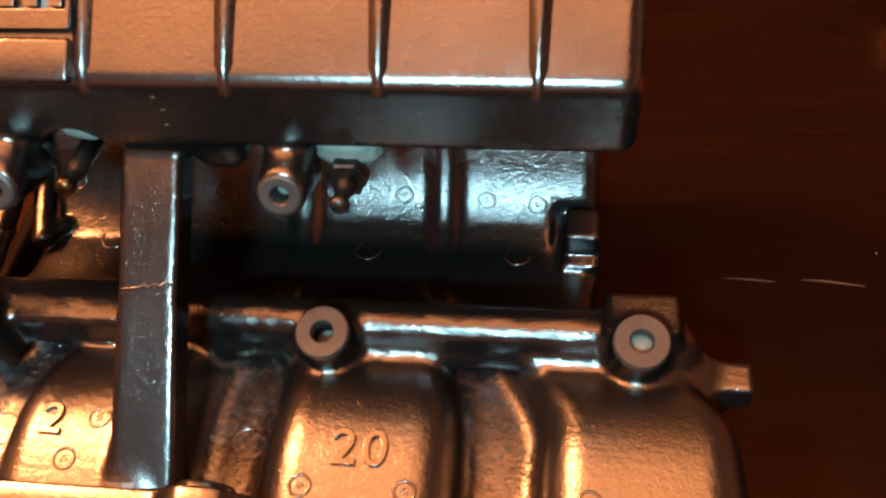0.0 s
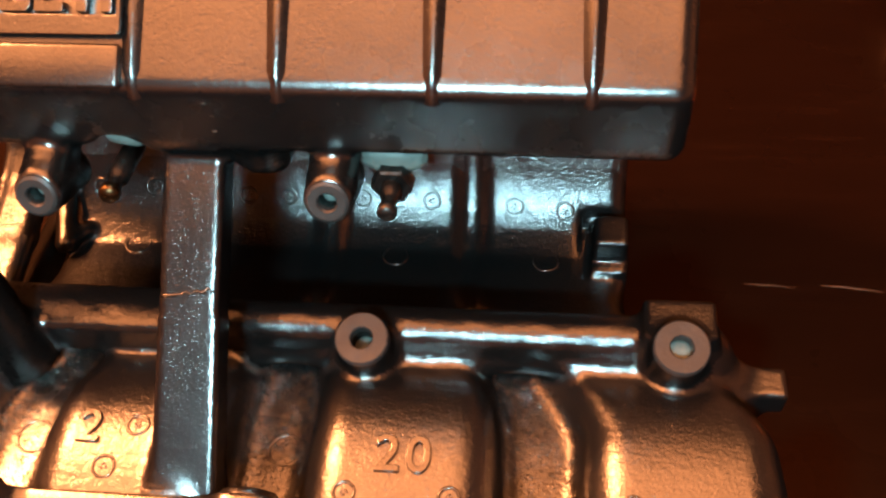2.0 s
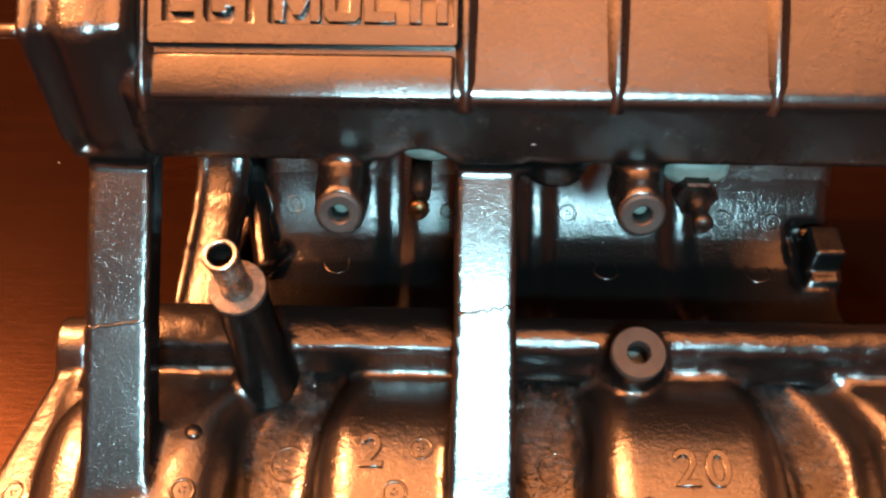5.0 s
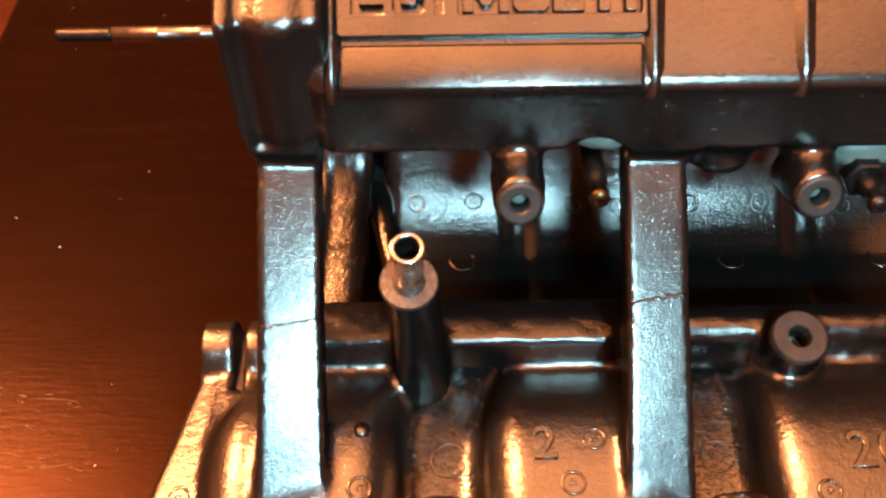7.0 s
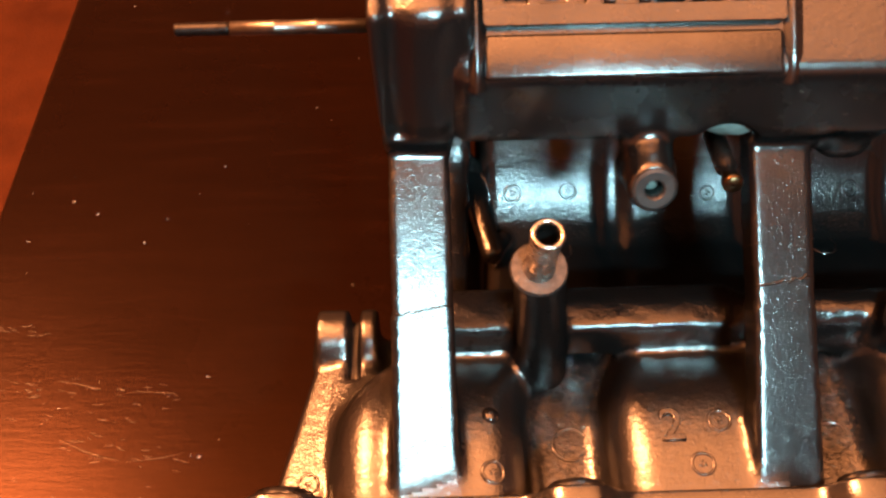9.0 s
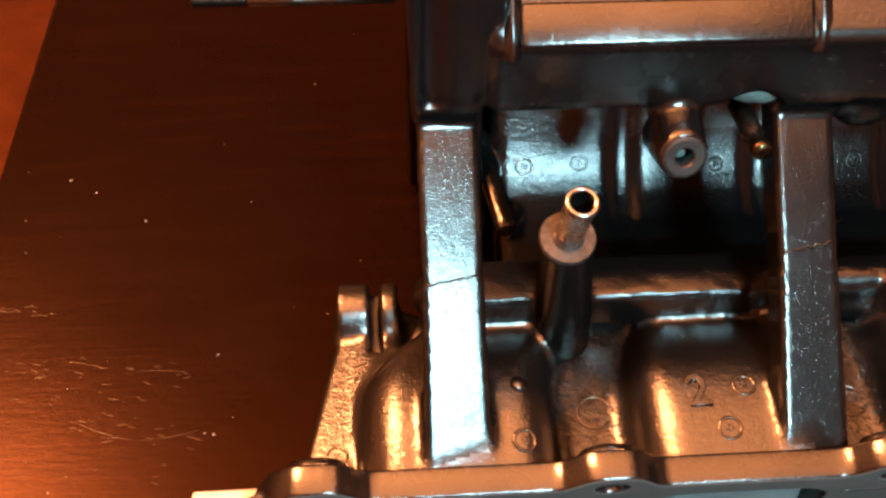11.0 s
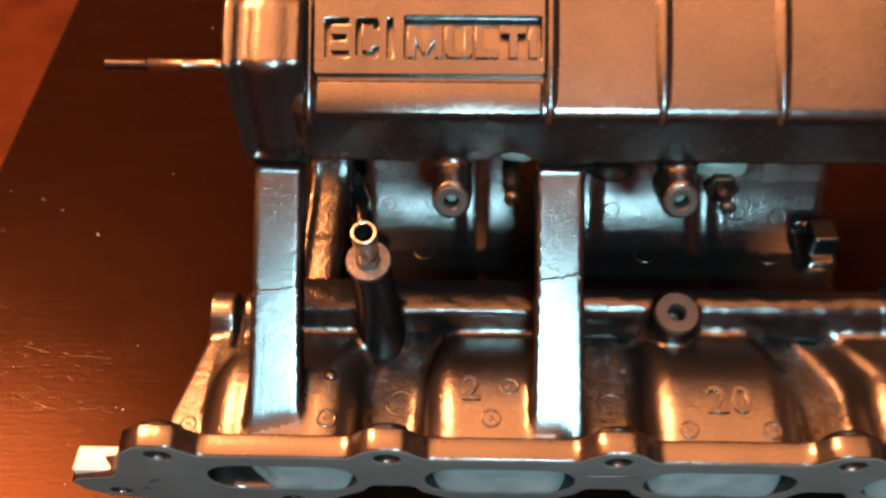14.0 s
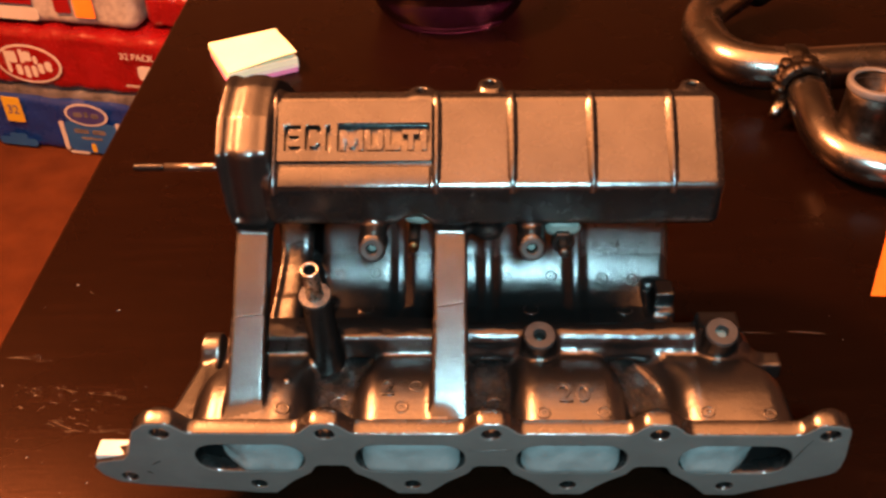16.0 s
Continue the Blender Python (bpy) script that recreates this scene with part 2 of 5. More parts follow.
def tube_bm(points, radius, segs=28, wall=0.0, caps=True):
    """A round tube through points; radius may be a number or a list."""
    pts = [Vector(p) for p in points]
    rad = radius if isinstance(radius, (list, tuple)) else [radius] * len(pts)
    bm = bmesh.new()
    rings = []
    up = Vector((0, 0, 1))
    prev = None
    for i, p in enumerate(pts):
        d = (pts[min(i + 1, len(pts) - 1)] - pts[max(i - 1, 0)]).normalized()
        if prev is None:
            side = d.cross(up)
            if side.length < 0.1:
                side = d.cross(Vector((1, 0, 0)))
        else:
            side = prev - d * prev.dot(d)
        side.normalize()
        prev = side
        other = d.cross(side)
        rings.append([bm.verts.new(p + rad[i] * (math.cos(2 * math.pi * k / segs) * side + math.sin(2 * math.pi * k / segs) * other)) for k in range(segs)])
    for p, q in zip(rings, rings[1:]):
        for k in range(segs):
            bm.faces.new((p[k], p[(k + 1) % segs], q[(k + 1) % segs], q[k]))
    if caps:
        bm.faces.new(rings[0])
        bm.faces.new(rings[-1])
    bmesh.ops.recalc_face_normals(bm, faces=bm.faces[:])
    return bm


def arc_points(knots, steps=10):
    """A smooth line through knots (Catmull-Rom)."""
    k = [Vector(p) for p in knots]
    k = [2 * k[0] - k[1]] + k + [2 * k[-1] - k[-2]]
    out = []
    for i in range(1, len(k) - 2):
        for s in range(steps):
            t = s / steps
            out.append(0.5 * ((2 * k[i]) + (k[i + 1] - k[i - 1]) * t + (2 * k[i - 1] - 5 * k[i] + 4 * k[i + 1] - k[i + 2]) * t * t + (3 * k[i] - k[i - 1] - 3 * k[i + 1] + k[i + 2]) * t ** 3))
    out.append(k[-2])
    return out


def curve_mesh(curve):
    tmp = bpy.data.objects.new("tmp", curve)
    scene.collection.objects.link(tmp)
    bpy.context.view_layer.update()
    me = bpy.data.meshes.new_from_object(tmp.evaluated_get(bpy.context.evaluated_depsgraph_get()))
    bpy.data.objects.remove(tmp)
    return me


def add_spline(curve, pts):
    sp = curve.splines.new("POLY")
    sp.points.add(len(pts) - 1)
    for p, (x, y) in zip(sp.points, pts):
        p.co = (x, y, 0, 1)
    sp.use_cyclic_u = True


def flat_curve(name, loops, half, bevel=0.0):
    cu = bpy.data.curves.new(name, "CURVE")
    cu.dimensions, cu.fill_mode = "2D", "BOTH"
    cu.extrude, cu.bevel_depth, cu.bevel_resolution = half, bevel, 1
    for lp in loops:
        add_spline(cu, lp)
    return curve_mesh(cu)


def text_mesh(body, size, half, bevel=0.0, space=1.0):
    cu = bpy.data.curves.new("text", "FONT")
    cu.body, cu.size, cu.extrude, cu.bevel_depth, cu.space_character = body, size, half, bevel, space
    cu.align_x, cu.align_y = "CENTER", "CENTER"
    cu.resolution_u = 4
    return curve_mesh(cu)


def circle(cx, cy, r, n=24):
    return [(cx + r * math.cos(2 * math.pi * i / n), cy + r * math.sin(2 * math.pi * i / n)) for i in range(n)]


def round_rect(cx, cy, hx, hy, r, n=6):
    out = []
    for k, (sx, sy) in enumerate(((1, 1), (-1, 1), (-1, -1), (1, -1))):
        for i in range(n + 1):
            a = math.pi / 2 * (k + i / n)
            out.append((cx + sx * (hx - r) + r * math.cos(a), cy + sy * (hy - r) + r * math.sin(a)))
    return out


# ---- setting: table, floor, walls, ceiling ----
FLOOR = -0.74


def plane_box(name, lo, hi, mat, kind="structure", label="", category=""):
    ob = part(name, box_bm(lo, hi), mat)
    return tagged(ob, label, category, "", kind)


plane_box("floor", (-3.2, -3.0, FLOOR - 0.1), (3.2, 3.6, FLOOR), M_CARPET, label="rust brown carpeted floor", category="floor")
plane_box("ceiling", (-3.2, -3.0, 1.68), (3.2, 3.6, 1.78), M_CEIL, label="plain pale painted ceiling", category="ceiling")
plane_box("wall_north", (-3.2, 3.6, FLOOR - 0.1), (3.2, 3.7, 1.78), M_WALL, label="plain warm painted wall", category="wall")
plane_box("wall_south", (-3.2, -3.1, FLOOR - 0.1), (3.2, -3.0, 1.78), M_WALL, label="plain warm painted wall", category="wall")
plane_box("wall_west", (-3.3, -3.1, FLOOR - 0.1), (-3.2, 3.7, 1.78), M_WALL, label="plain warm painted wall", category="wall")
plane_box("wall_east", (3.2, -3.1, FLOOR - 0.1), (3.3, 3.7, 1.78), M_WALL, label="plain warm painted wall", category="wall")

table = thing("table", "dark espresso-stained wooden table with fine scratches", "table")
part("tabletop", box_bm((-0.36, -0.95, -0.035), (1.35, 1.30, 0.0), 0.003, 2), M_WOOD, table)
for lx in (-0.30, 1.29):
    for ly in (-0.89, 1.24):
        part("leg", box_bm((lx - 0.035, ly - 0.035, FLOOR), (lx + 0.035, ly + 0.035, -0.035), 0.004), M_WOOD, table)


# ---- intake manifold ----
FRONT_X = (-0.1395, -0.0465, 0.0465, 0.1395)
BACK_X = (-0.089, -0.029, 0.031, 0.091)
manifold = thing("intake_manifold", "dark metallic painted cast intake manifold with bare flange on table", "engine part")


class Field:
    """A distance field on a grid, from which the casting's skin is drawn."""

    def __init__(self, lo, hi, step):
        self.lo, self.step = np.array(lo), step
        n = np.ceil((np.array(hi) - self.lo) / step).astype(int) + 1
        self.ax = [(self.lo[i] + step * np.arange(n[i])).astype(np.float32) for i in range(3)]
        self.d = np.full(n, 0.05, np.float32)
        self.best = np.full(n, 0.05, np.float32)
        self.tag = np.zeros(n, np.int8)

    def window(self, lo, hi, pad=0.014):
        s = []
        for i in range(3):
            a = max(0, int((lo[i] - pad - self.lo[i]) / self.step))
            b = min(len(self.ax[i]), int((hi[i] + pad - self.lo[i]) / self.step) + 2)
            s.append(slice(a, max(a + 1, b)))
        s = tuple(s)
        return s, self.ax[0][s[0]][:, None, None], self.ax[1][s[1]][None, :, None], self.ax[2][s[2]][None, None, :]

    def add(self, fn, lo, hi, k=0.006, tag=0):
        s, x, y, z = self.window(lo, hi)
        d = (fn(x, y, z) + 0 * (x + y + z)).astype(np.float32)
        a = self.d[s]
        h = np.maximum(k - np.abs(a - d), 0) / k
        self.d[s] = np.minimum(a, d) - h * h * k / 4
        near = d < self.best[s]
        self.best[s] = np.where(near, d, self.best[s])
        self.tag[s] = np.where(near, tag, self.tag[s])

    def cut(self, fn, lo, hi, k=0.002):
        s, x, y, z = self.window(lo, hi, 0.006)
        d = -(fn(x, y, z) + 0 * (x + y + z)).astype(np.float32)
        a = self.d[s]
        h = np.maximum(k - np.abs(a - d), 0) / k
        self.d[s] = np.maximum(a, d) + h * h * k / 4

    def sway(self, lo, hi, waves, size, seed):
        """Uneven foundry skin: slow swells of a few hundredths of a millimetre, fading out at the window's edges."""
        s, x, y, z = self.window(lo, hi, 0.0)
        rng = np.random.default_rng(seed)
        fade = np.clip((hi[1] - y) / 0.010, 0, 1) * np.clip((y - lo[1]) / 0.010, 0, 1) * np.clip((hi[2] - z) / 0.012, 0, 1)
        total = 0
        for w in waves:
            k = rng.normal(size=3)
            k *= 2 * math.pi / (w * np.linalg.norm(k))
            total = total + np.sin(k[0] * x + k[1] * y + k[2] * z + rng.uniform(0, 6.28))
        self.d[s] += (size * fade * total).astype(np.float32)

    def skin(self):
        """Surface nets: one vertex in each cell that the surface crosses."""
        d = self.d
        n = np.array(d.shape) - 1
        inside = d < 0
        corners = [(i, j, k) for i in (0, 1) for j in (0, 1) for k in (0, 1)]
        count = np.zeros(n, np.int8)
        for i, j, k in corners:
            count += inside[i:i + n[0], j:j + n[1], k:k + n[2]]
        cells = np.argwhere((count > 0) & (count < 8))
        index = np.full(n, -1, np.int64)
        index[tuple(cells.T)] = np.arange(len(cells))
        acc, num = np.zeros((len(cells), 3)), np.zeros(len(cells))
        for a in corners:
            for axis in range(3):
                if a[axis]:
                    continue
                b = tuple(a[i] + (i == axis) for i in range(3))
                da, db = d[tuple((cells + a).T)], d[tuple((cells + b).T)]
                hit = (da < 0) != (db < 0)
                t = np.where(hit, da / np.where(hit, da - db, 1), 0)
                p = np.array(a, float)[None, :].repeat(len(cells), 0)
                p[:, axis] += t
                acc[hit] += p[hit]
                num += hit
        verts = self.lo + self.step * (cells + acc / num[:, None])
        quads, tags = [], []
        for axis in range(3):
            u, v = [i for i in range(3) if i != axis]
            sl_a, sl_b = [slice(None)] * 3, [slice(None)] * 3
            sl_a[axis], sl_b[axis] = slice(0, -1), slice(1, None)
            ia, ib = inside[tuple(sl_a)], inside[tuple(sl_b)]
            e = np.argwhere(ia != ib)
            ok = (e[:, u] > 0) & (e[:, v] > 0) & (e[:, u] < n[u]) & (e[:, v] < n[v])
            e = e[ok]
            flip = ia[tuple(e.T)]
            ring = []
            for du, dv in ((1, 1), (0, 1), (0, 0), (1, 0)):
                c = e.copy()
                c[:, u] -= du
                c[:, v] -= dv
                ring.append(index[tuple(c.T)])
            q = np.stack(ring, 1)
            if axis == 1:
                flip = ~flip
            q[~flip] = q[~flip][:, ::-1]
            quads.append(q)
            tags.append(self.tag[tuple(e.T)])
        return verts, np.concatenate(quads), np.concatenate(tags)


def rbox(c, h, r, m=None):
    inv = None if m is None else np.array(m.inverted())

    def fn(x, y, z):
        if inv is not None:
            x, y, z = [inv[i][0] * x + inv[i][1] * y + inv[i][2] * z + inv[i][3] for i in range(3)]
        qx, qy, qz = np.abs(x - c[0]) - (h[0] - r), np.abs(y - c[1]) - (h[1] - r), np.abs(z - c[2]) - (h[2] - r)
        out = np.sqrt(np.maximum(qx, 0) ** 2 + np.maximum(qy, 0) ** 2 + np.maximum(qz, 0) ** 2)
        return out + np.minimum(np.maximum(qx, np.maximum(qy, qz)), 0) - r
    return fn


def rod(a, b, ra, rb=None, flat=True, r=0.0015):
    """A straight rod from a to b; flat: square ends with a rounded rim."""
    a, b = np.array(a, float), np.array(b, float)
    ax = b - a
    ln = np.linalg.norm(ax)
    ax = ax / ln
    rb = ra if rb is None else rb

    def fn(x, y, z):
        px, py, pz = x - a[0], y - a[1], z - a[2]
        t = px * ax[0] + py * ax[1] + pz * ax[2]
        rad = np.sqrt(np.maximum(px * px + py * py + pz * pz - t * t, 0))
        tc = np.clip(t, 0, ln)
        rr = ra + (rb - ra) * tc / ln
        if not flat:
            return np.sqrt(rad * rad + (t - tc) ** 2) - rr
        q0, q1 = rad - (rr - r), np.abs(t - ln / 2) - (ln / 2 - r)
        return np.sqrt(np.maximum(q0, 0) ** 2 + np.maximum(q1, 0) ** 2) + np.minimum(np.maximum(q0, q1), 0) - r
    return fn


def bounds(*pts, pad=0.0):
    p = np.array(pts)
    return p.min(0) - pad, p.max(0) + pad


def poly2(px):
    """Distance to a convex polygon given counter-clockwise in (y, z)."""
    px = np.array(px, float)

    def fn(y, z):
        inner = None
        best = None
        for (a, b) in zip(px, np.roll(px, -1, 0)):
            e = b - a
            ln = math.hypot(*e)
            nrm = (e[1] / ln, -e[0] / ln)
            s = (y - a[0]) * nrm[0] + (z - a[1]) * nrm[1]
            inner = s if inner is None else np.maximum(inner, s)
            t = np.clip(((y - a[0]) * e[0] + (z - a[1]) * e[1]) / ln ** 2, 0, 1)
            dd = (y - a[0] - t * e[0]) ** 2 + (z - a[1] - t * e[1]) ** 2
            best = dd if best is None else np.minimum(best, dd)
        return np.where(inner > 0, np.sqrt(best), inner)
    return fn


def inset(px, r):
    """The polygon with every side moved inwards by r."""
    px = np.array(px, float)
    e = np.roll(px, -1, 0) - px
    e /= np.linalg.norm(e, axis=1)[:, None]
    nrm = np.stack([e[:, 1], -e[:, 0]], 1)
    out = []
    for i in range(len(px)):
        a, b = nrm[i - 1], nrm[i]
        out.append(px[i] - r * (a + b) / (1 + a @ b))
    return out


def prism(px, x0, x1, r):
    """A convex (y, z) polygon drawn out along x with rounded edges."""
    f2 = poly2(inset(px, r))

    def fn(x, y, z):
        q0 = f2(y, z)
        q1 = np.abs(x - (x0 + x1) / 2) - (x1 - x0) / 2 + r
        return np.sqrt(np.maximum(q0, 0) ** 2 + np.maximum(q1, 0) ** 2) + np.minimum(np.maximum(q0, q1), 0) - r
    lo = (x0, min(p[0] for p in px), min(p[1] for p in px))
    hi = (x1, max(p[0] for p in px), max(p[1] for p in px))
    return fn, lo, hi


# line of a runner's middle in (y, z), with half its depth
RUN = [(0.004, 0.052, 0.026), (0.030, 0.0533, 0.0292), (0.048, 0.0505, 0.0288), (0.064, 0.0425, 0.0274), (0.085, 0.0325, 0.0265), (0.105, 0.0272, 0.0262), (0.120, 0.0250, 0.0262), (0.1395, 0.0237, 0.0262),
       (0.1565, 0.0295, 0.0262), (0.1688, 0.0376, 0.0262), (0.1778, 0.0463, 0.0262), (0.1857, 0.0563, 0.0262), (0.1931, 0.0682, 0.0262), (0.1999, 0.0818, 0.0262),
       (0.2065, 0.0971, 0.0262), (0.210, 0.118, 0.0262), (0.210, 0.134, 0.0260), (0.200, 0.152, 0.0260)]
RUN_LINE = [tuple(p) for p in arc_points(RUN, 8)]


def runner_x(k, y):
    s = np.clip((y - 0.040) / 0.080, 0, 1)
    s = s * s * (3 - 2 * s)
    return FRONT_X[k] + (BACK_X[k] - FRONT_X[k]) * s


def runner(k):
    def fn(x, y, z):
        best = None
        for (y0, z0, h0), (y1, z1, h1) in zip(RUN_LINE, RUN_LINE[1:]):
            ey, ez = y1 - y0, z1 - z0
            t = np.clip(((y - y0) * ey + (z - z0) * ez) / (ey * ey + ez * ez), 0, 1)
            dd = np.sqrt((y - y0 - t * ey) ** 2 + (z - z0 - t * ez) ** 2) - (h0 + (h1 - h0) * t)
            best = dd if best is None else np.minimum(best, dd)
        s = np.clip((y - 0.03) / 0.09, 0, 1)
        half = 0.0325 - 0.0060 * s
        mid = runner_x(k, y)
        if k == 3:
            wide = np.clip((y - 0.075) / 0.05, 0, 1)
            mid, half = mid + 0.0040 * wide, half + 0.0040 * wide
        r = 0.015 - 0.008 * s
        q0, q1 = np.abs(x - mid) - half + r, best + r
        return np.sqrt(np.maximum(q0, 0) ** 2 + np.maximum(q1, 0) ** 2) + np.minimum(np.maximum(q0, q1), 0) - r
    return fn


# the plenum's sloping face: x along it, y up the slope, z out of it
SLOPE = Matrix(((1, 0, 0, 0), (0, 0.785, -0.620, 0.0905), (0, 0.620, 0.785, 0.1830), (0, 0, 0, 1)))
BRACE_A, BRACE_B = (0.0095, 0.0780), (0.1040, 0.1520)
BRACE_LEN = math.hypot(BRACE_B[0] - BRACE_A[0], BRACE_B[1] - BRACE_A[1])
BRACE_U = ((BRACE_B[0] - BRACE_A[0]) / BRACE_LEN, (BRACE_B[1] - BRACE_A[1]) / BRACE_LEN)
BRACE_N = (-BRACE_U[1], BRACE_U[0])


def brace_point(t):
    return BRACE_A[0] + BRACE_U[0] * t * BRACE_LEN, BRACE_A[1] + BRACE_U[1] * t * BRACE_LEN


def brace(cx, half, seed, lean):
    """A flat bar leaning from the flange to the plenum, uneven along its edges."""
    def fn(x, y, z):
        t = (y - BRACE_A[0]) * BRACE_U[0] + (z - BRACE_A[1]) * BRACE_U[1]
        n = (y - BRACE_A[0]) * BRACE_N[0] + (z - BRACE_A[1]) * BRACE_N[1] + lean * (x - cx)
        f = t / BRACE_LEN
        side = np.sign(x - cx)
        w = half * (1.03 - 0.06 * f + 0.02 * np.sin(9 * f + seed)) + 0.00022 * np.sin(t * 1500 + seed * side) * np.sin(t * 640 + 2 * side + seed) + 0.0004 * (f < 0.5)
        r = 0.0016
        qx, qn = np.abs(x - cx) - w + r, np.abs(n + 0.0065) - 0.0065 + r
        qt = np.abs(t - BRACE_LEN / 2) - BRACE_LEN / 2 - 0.004
        return np.maximum(np.sqrt(np.maximum(qx, 0) ** 2 + np.maximum(qn, 0) ** 2) + np.minimum(np.maximum(qx, qn), 0) - r, qt)
    return fn


PLENUM = [(0.0915, 0.157), (0.100, 0.150), (0.190, 0.146), (0.206, 0.153), (0.206, 0.164), (0.172, 0.189), (0.145, 0.2130), (0.1330, 0.2165), (0.0905, 0.1828)]
THROTTLE = [(0.0905, 0.1650), (0.0930, 0.1565), (0.1030, 0.1485), (0.1130, 0.1445), (0.195, 0.144), (0.212, 0.158), (0.210, 0.176), (0.180, 0.203), (0.158, 0.2175), (0.148, 0.2220), (0.1380, 0.2220), (0.1130, 0.2160), (0.0925, 0.2035)]
field = Field((-0.200, -0.002, -0.003), (0.196, 0.252, 0.240), 0.00115)
for k in range(4):
    field.add(runner(k), (min(FRONT_X[k], BACK_X[k]) - 0.034, 0.0, 0.0), (max(FRONT_X[k], BACK_X[k]) + 0.036, 0.252, 0.20), 0.005, k)
# webs between the runners
for i, wx in enumerate((-0.093, 0.0, 0.093)):
    field.add(rbox((wx, 0.046, 0.050), (0.026, 0.034, 0.0105), 0.004), (wx - 0.026, 0.012, 0.038), (wx + 0.026, 0.08, 0.062), 0.010, 8 + i)
field.add(rbox((0.0, 0.198, 0.10), (0.108, 0.0085, 0.07), 0.004), (-0.108, 0.188, 0.03), (0.108, 0.210, 0.17), 0.010, 11)
field.add(rbox((0.0, 0.145, 0.027), (0.100, 0.060, 0.013), 0.003), (-0.1, 0.085, 0.014), (0.1, 0.205, 0.04), 0.004, 12)
# shallow grooves between the backs of the runners
def back_sheet(x, y, z):
    best = None
    for (y0, z0, h0), (y1, z1, h1) in zip(RUN_LINE, RUN_LINE[1:]):
        if y0 < 0.115:
            continue
        ey, ez = y1 - y0, z1 - z0
        t = np.clip(((y - y0) * ey + (z - z0) * ez) / (ey * ey + ez * ez), 0, 1)
        dd = np.sqrt((y - y0 - t * ey) ** 2 + (z - z0 - t * ez) ** 2) - (h0 + (h1 - h0) * t - 0.0035)
        best = dd if best is None else np.minimum(best, dd)
    return np.maximum(best, np.abs(x) - 0.100)


field.add(back_sheet, (-0.1, 0.085, 0.0), (0.1, 0.252, 0.20), 0.004, 11)
# side web added behind the outer brace to close the gap and block light
field.add(rbox((-0.136, 0.204, 0.078), (0.0150, 0.0045, 0.074), 0.003), (-0.153, 0.198, 0.003), (-0.120, 0.210, 0.153), 0.006, 11)
field.add(rbox((-0.124, 0.188, 0.090), (0.0040, 0.0180, 0.062), 0.003), (-0.130, 0.168, 0.027), (-0.118, 0.208, 0.153), 0.006, 11)
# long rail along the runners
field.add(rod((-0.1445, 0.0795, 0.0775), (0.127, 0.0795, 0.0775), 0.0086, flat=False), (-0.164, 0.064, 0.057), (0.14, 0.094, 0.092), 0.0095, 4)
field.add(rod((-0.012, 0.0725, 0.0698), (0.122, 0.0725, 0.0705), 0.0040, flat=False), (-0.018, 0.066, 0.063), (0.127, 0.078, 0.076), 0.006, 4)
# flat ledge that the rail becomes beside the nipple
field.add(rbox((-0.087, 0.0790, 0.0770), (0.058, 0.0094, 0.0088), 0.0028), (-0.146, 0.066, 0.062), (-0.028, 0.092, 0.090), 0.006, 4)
# screw bosses on the rail
for bx, top in ((0.030, (0.066, 0.0915)), (0.138, (0.067, 0.0935))):
    a = (bx, top[0] + 0.010, top[1] - 0.036)
    b = (bx, top[0], top[1])
    field.add(rod(a, b, 0.0116, 0.0094), *bounds(a, b, pad=0.014), 0.005, 4)
# plenum and throttle end
field.add(*prism(PLENUM, -0.130, 0.1315, 0.0060), 0.005, 5)
field.add(*prism(THROTTLE, -0.1448, -0.1290, 0.006), 0.0015, 6)
field.add(*prism(THROTTLE, -0.1540, -0.1487, 0.0025), 0.0015, 6)
field.add(*prism([(y + (0.155 - y) * 0.050, z + (0.185 - z) * 0.050) for y, z in THROTTLE], -0.152, -0.1240, 0.003), 0.003, 6)
# left brace under the throttle end, fins and ear
field.add(rbox((-0.1412, 0.120, 0.156), (0.0090, 0.016, 0.016), 0.003), (-0.151, 0.10, 0.14), (-0.131, 0.137, 0.172), 0.010, 6)
field.cut(lambda x, y, z: (x + 0.1540 - np.maximum(0.200 - z, 0) * 0.06) * 0.99, (-0.200, 0.085, 0.140), (-0.149, 0.224, 0.200), 0.002)
FIN = [(-0.1292, 0.1860, 0.1500), (-0.1300, 0.1815, 0.1180), (-0.1305, 0.1755, 0.0960), (-0.1312, 0.1660, 0.0810), (-0.1322, 0.1500, 0.0725), (-0.1333, 0.1280, 0.0665), (-0.1345, 0.1060, 0.0615)]
for a, b in zip(FIN, FIN[1:]):
    for s, dz, r in ((0.0065, -0.0052, 0.0045), (0.0022, -0.0053, 0.0045), (-0.0022, -0.0056, 0.0045), (-0.0062, -0.0060, 0.0042), (-0.0085, -0.0020, 0.0018)):
        a2, b2 = (a[0] + s, a[1], a[2] + dz), (b[0] + s, b[1], b[2] + dz)
        field.add(rod(a2, b2, r, flat=False), *bounds(a2, b2, pad=0.006), 0.003, 0)
for a, b in (((-0.1235, 0.1720, 0.0655), (-0.1135, 0.1295, 0.0545)), ((-0.1205, 0.1720, 0.0662), (-0.1110, 0.1310, 0.0552)), ((-0.1120, 0.1310, 0.0545), (-0.1070, 0.1400, 0.0525))):
    field.add(rod(a, b, 0.0032, flat=False), *bounds(a, b, pad=0.006), 0.003, 0)
a, b = (-0.122, 0.175, 0.040), (-0.128, 0.095, 0.030)
field.add(rod(a, b, 0.011, 0.013, flat=False), *bounds(a, b, pad=0.014), 0.004, 0)
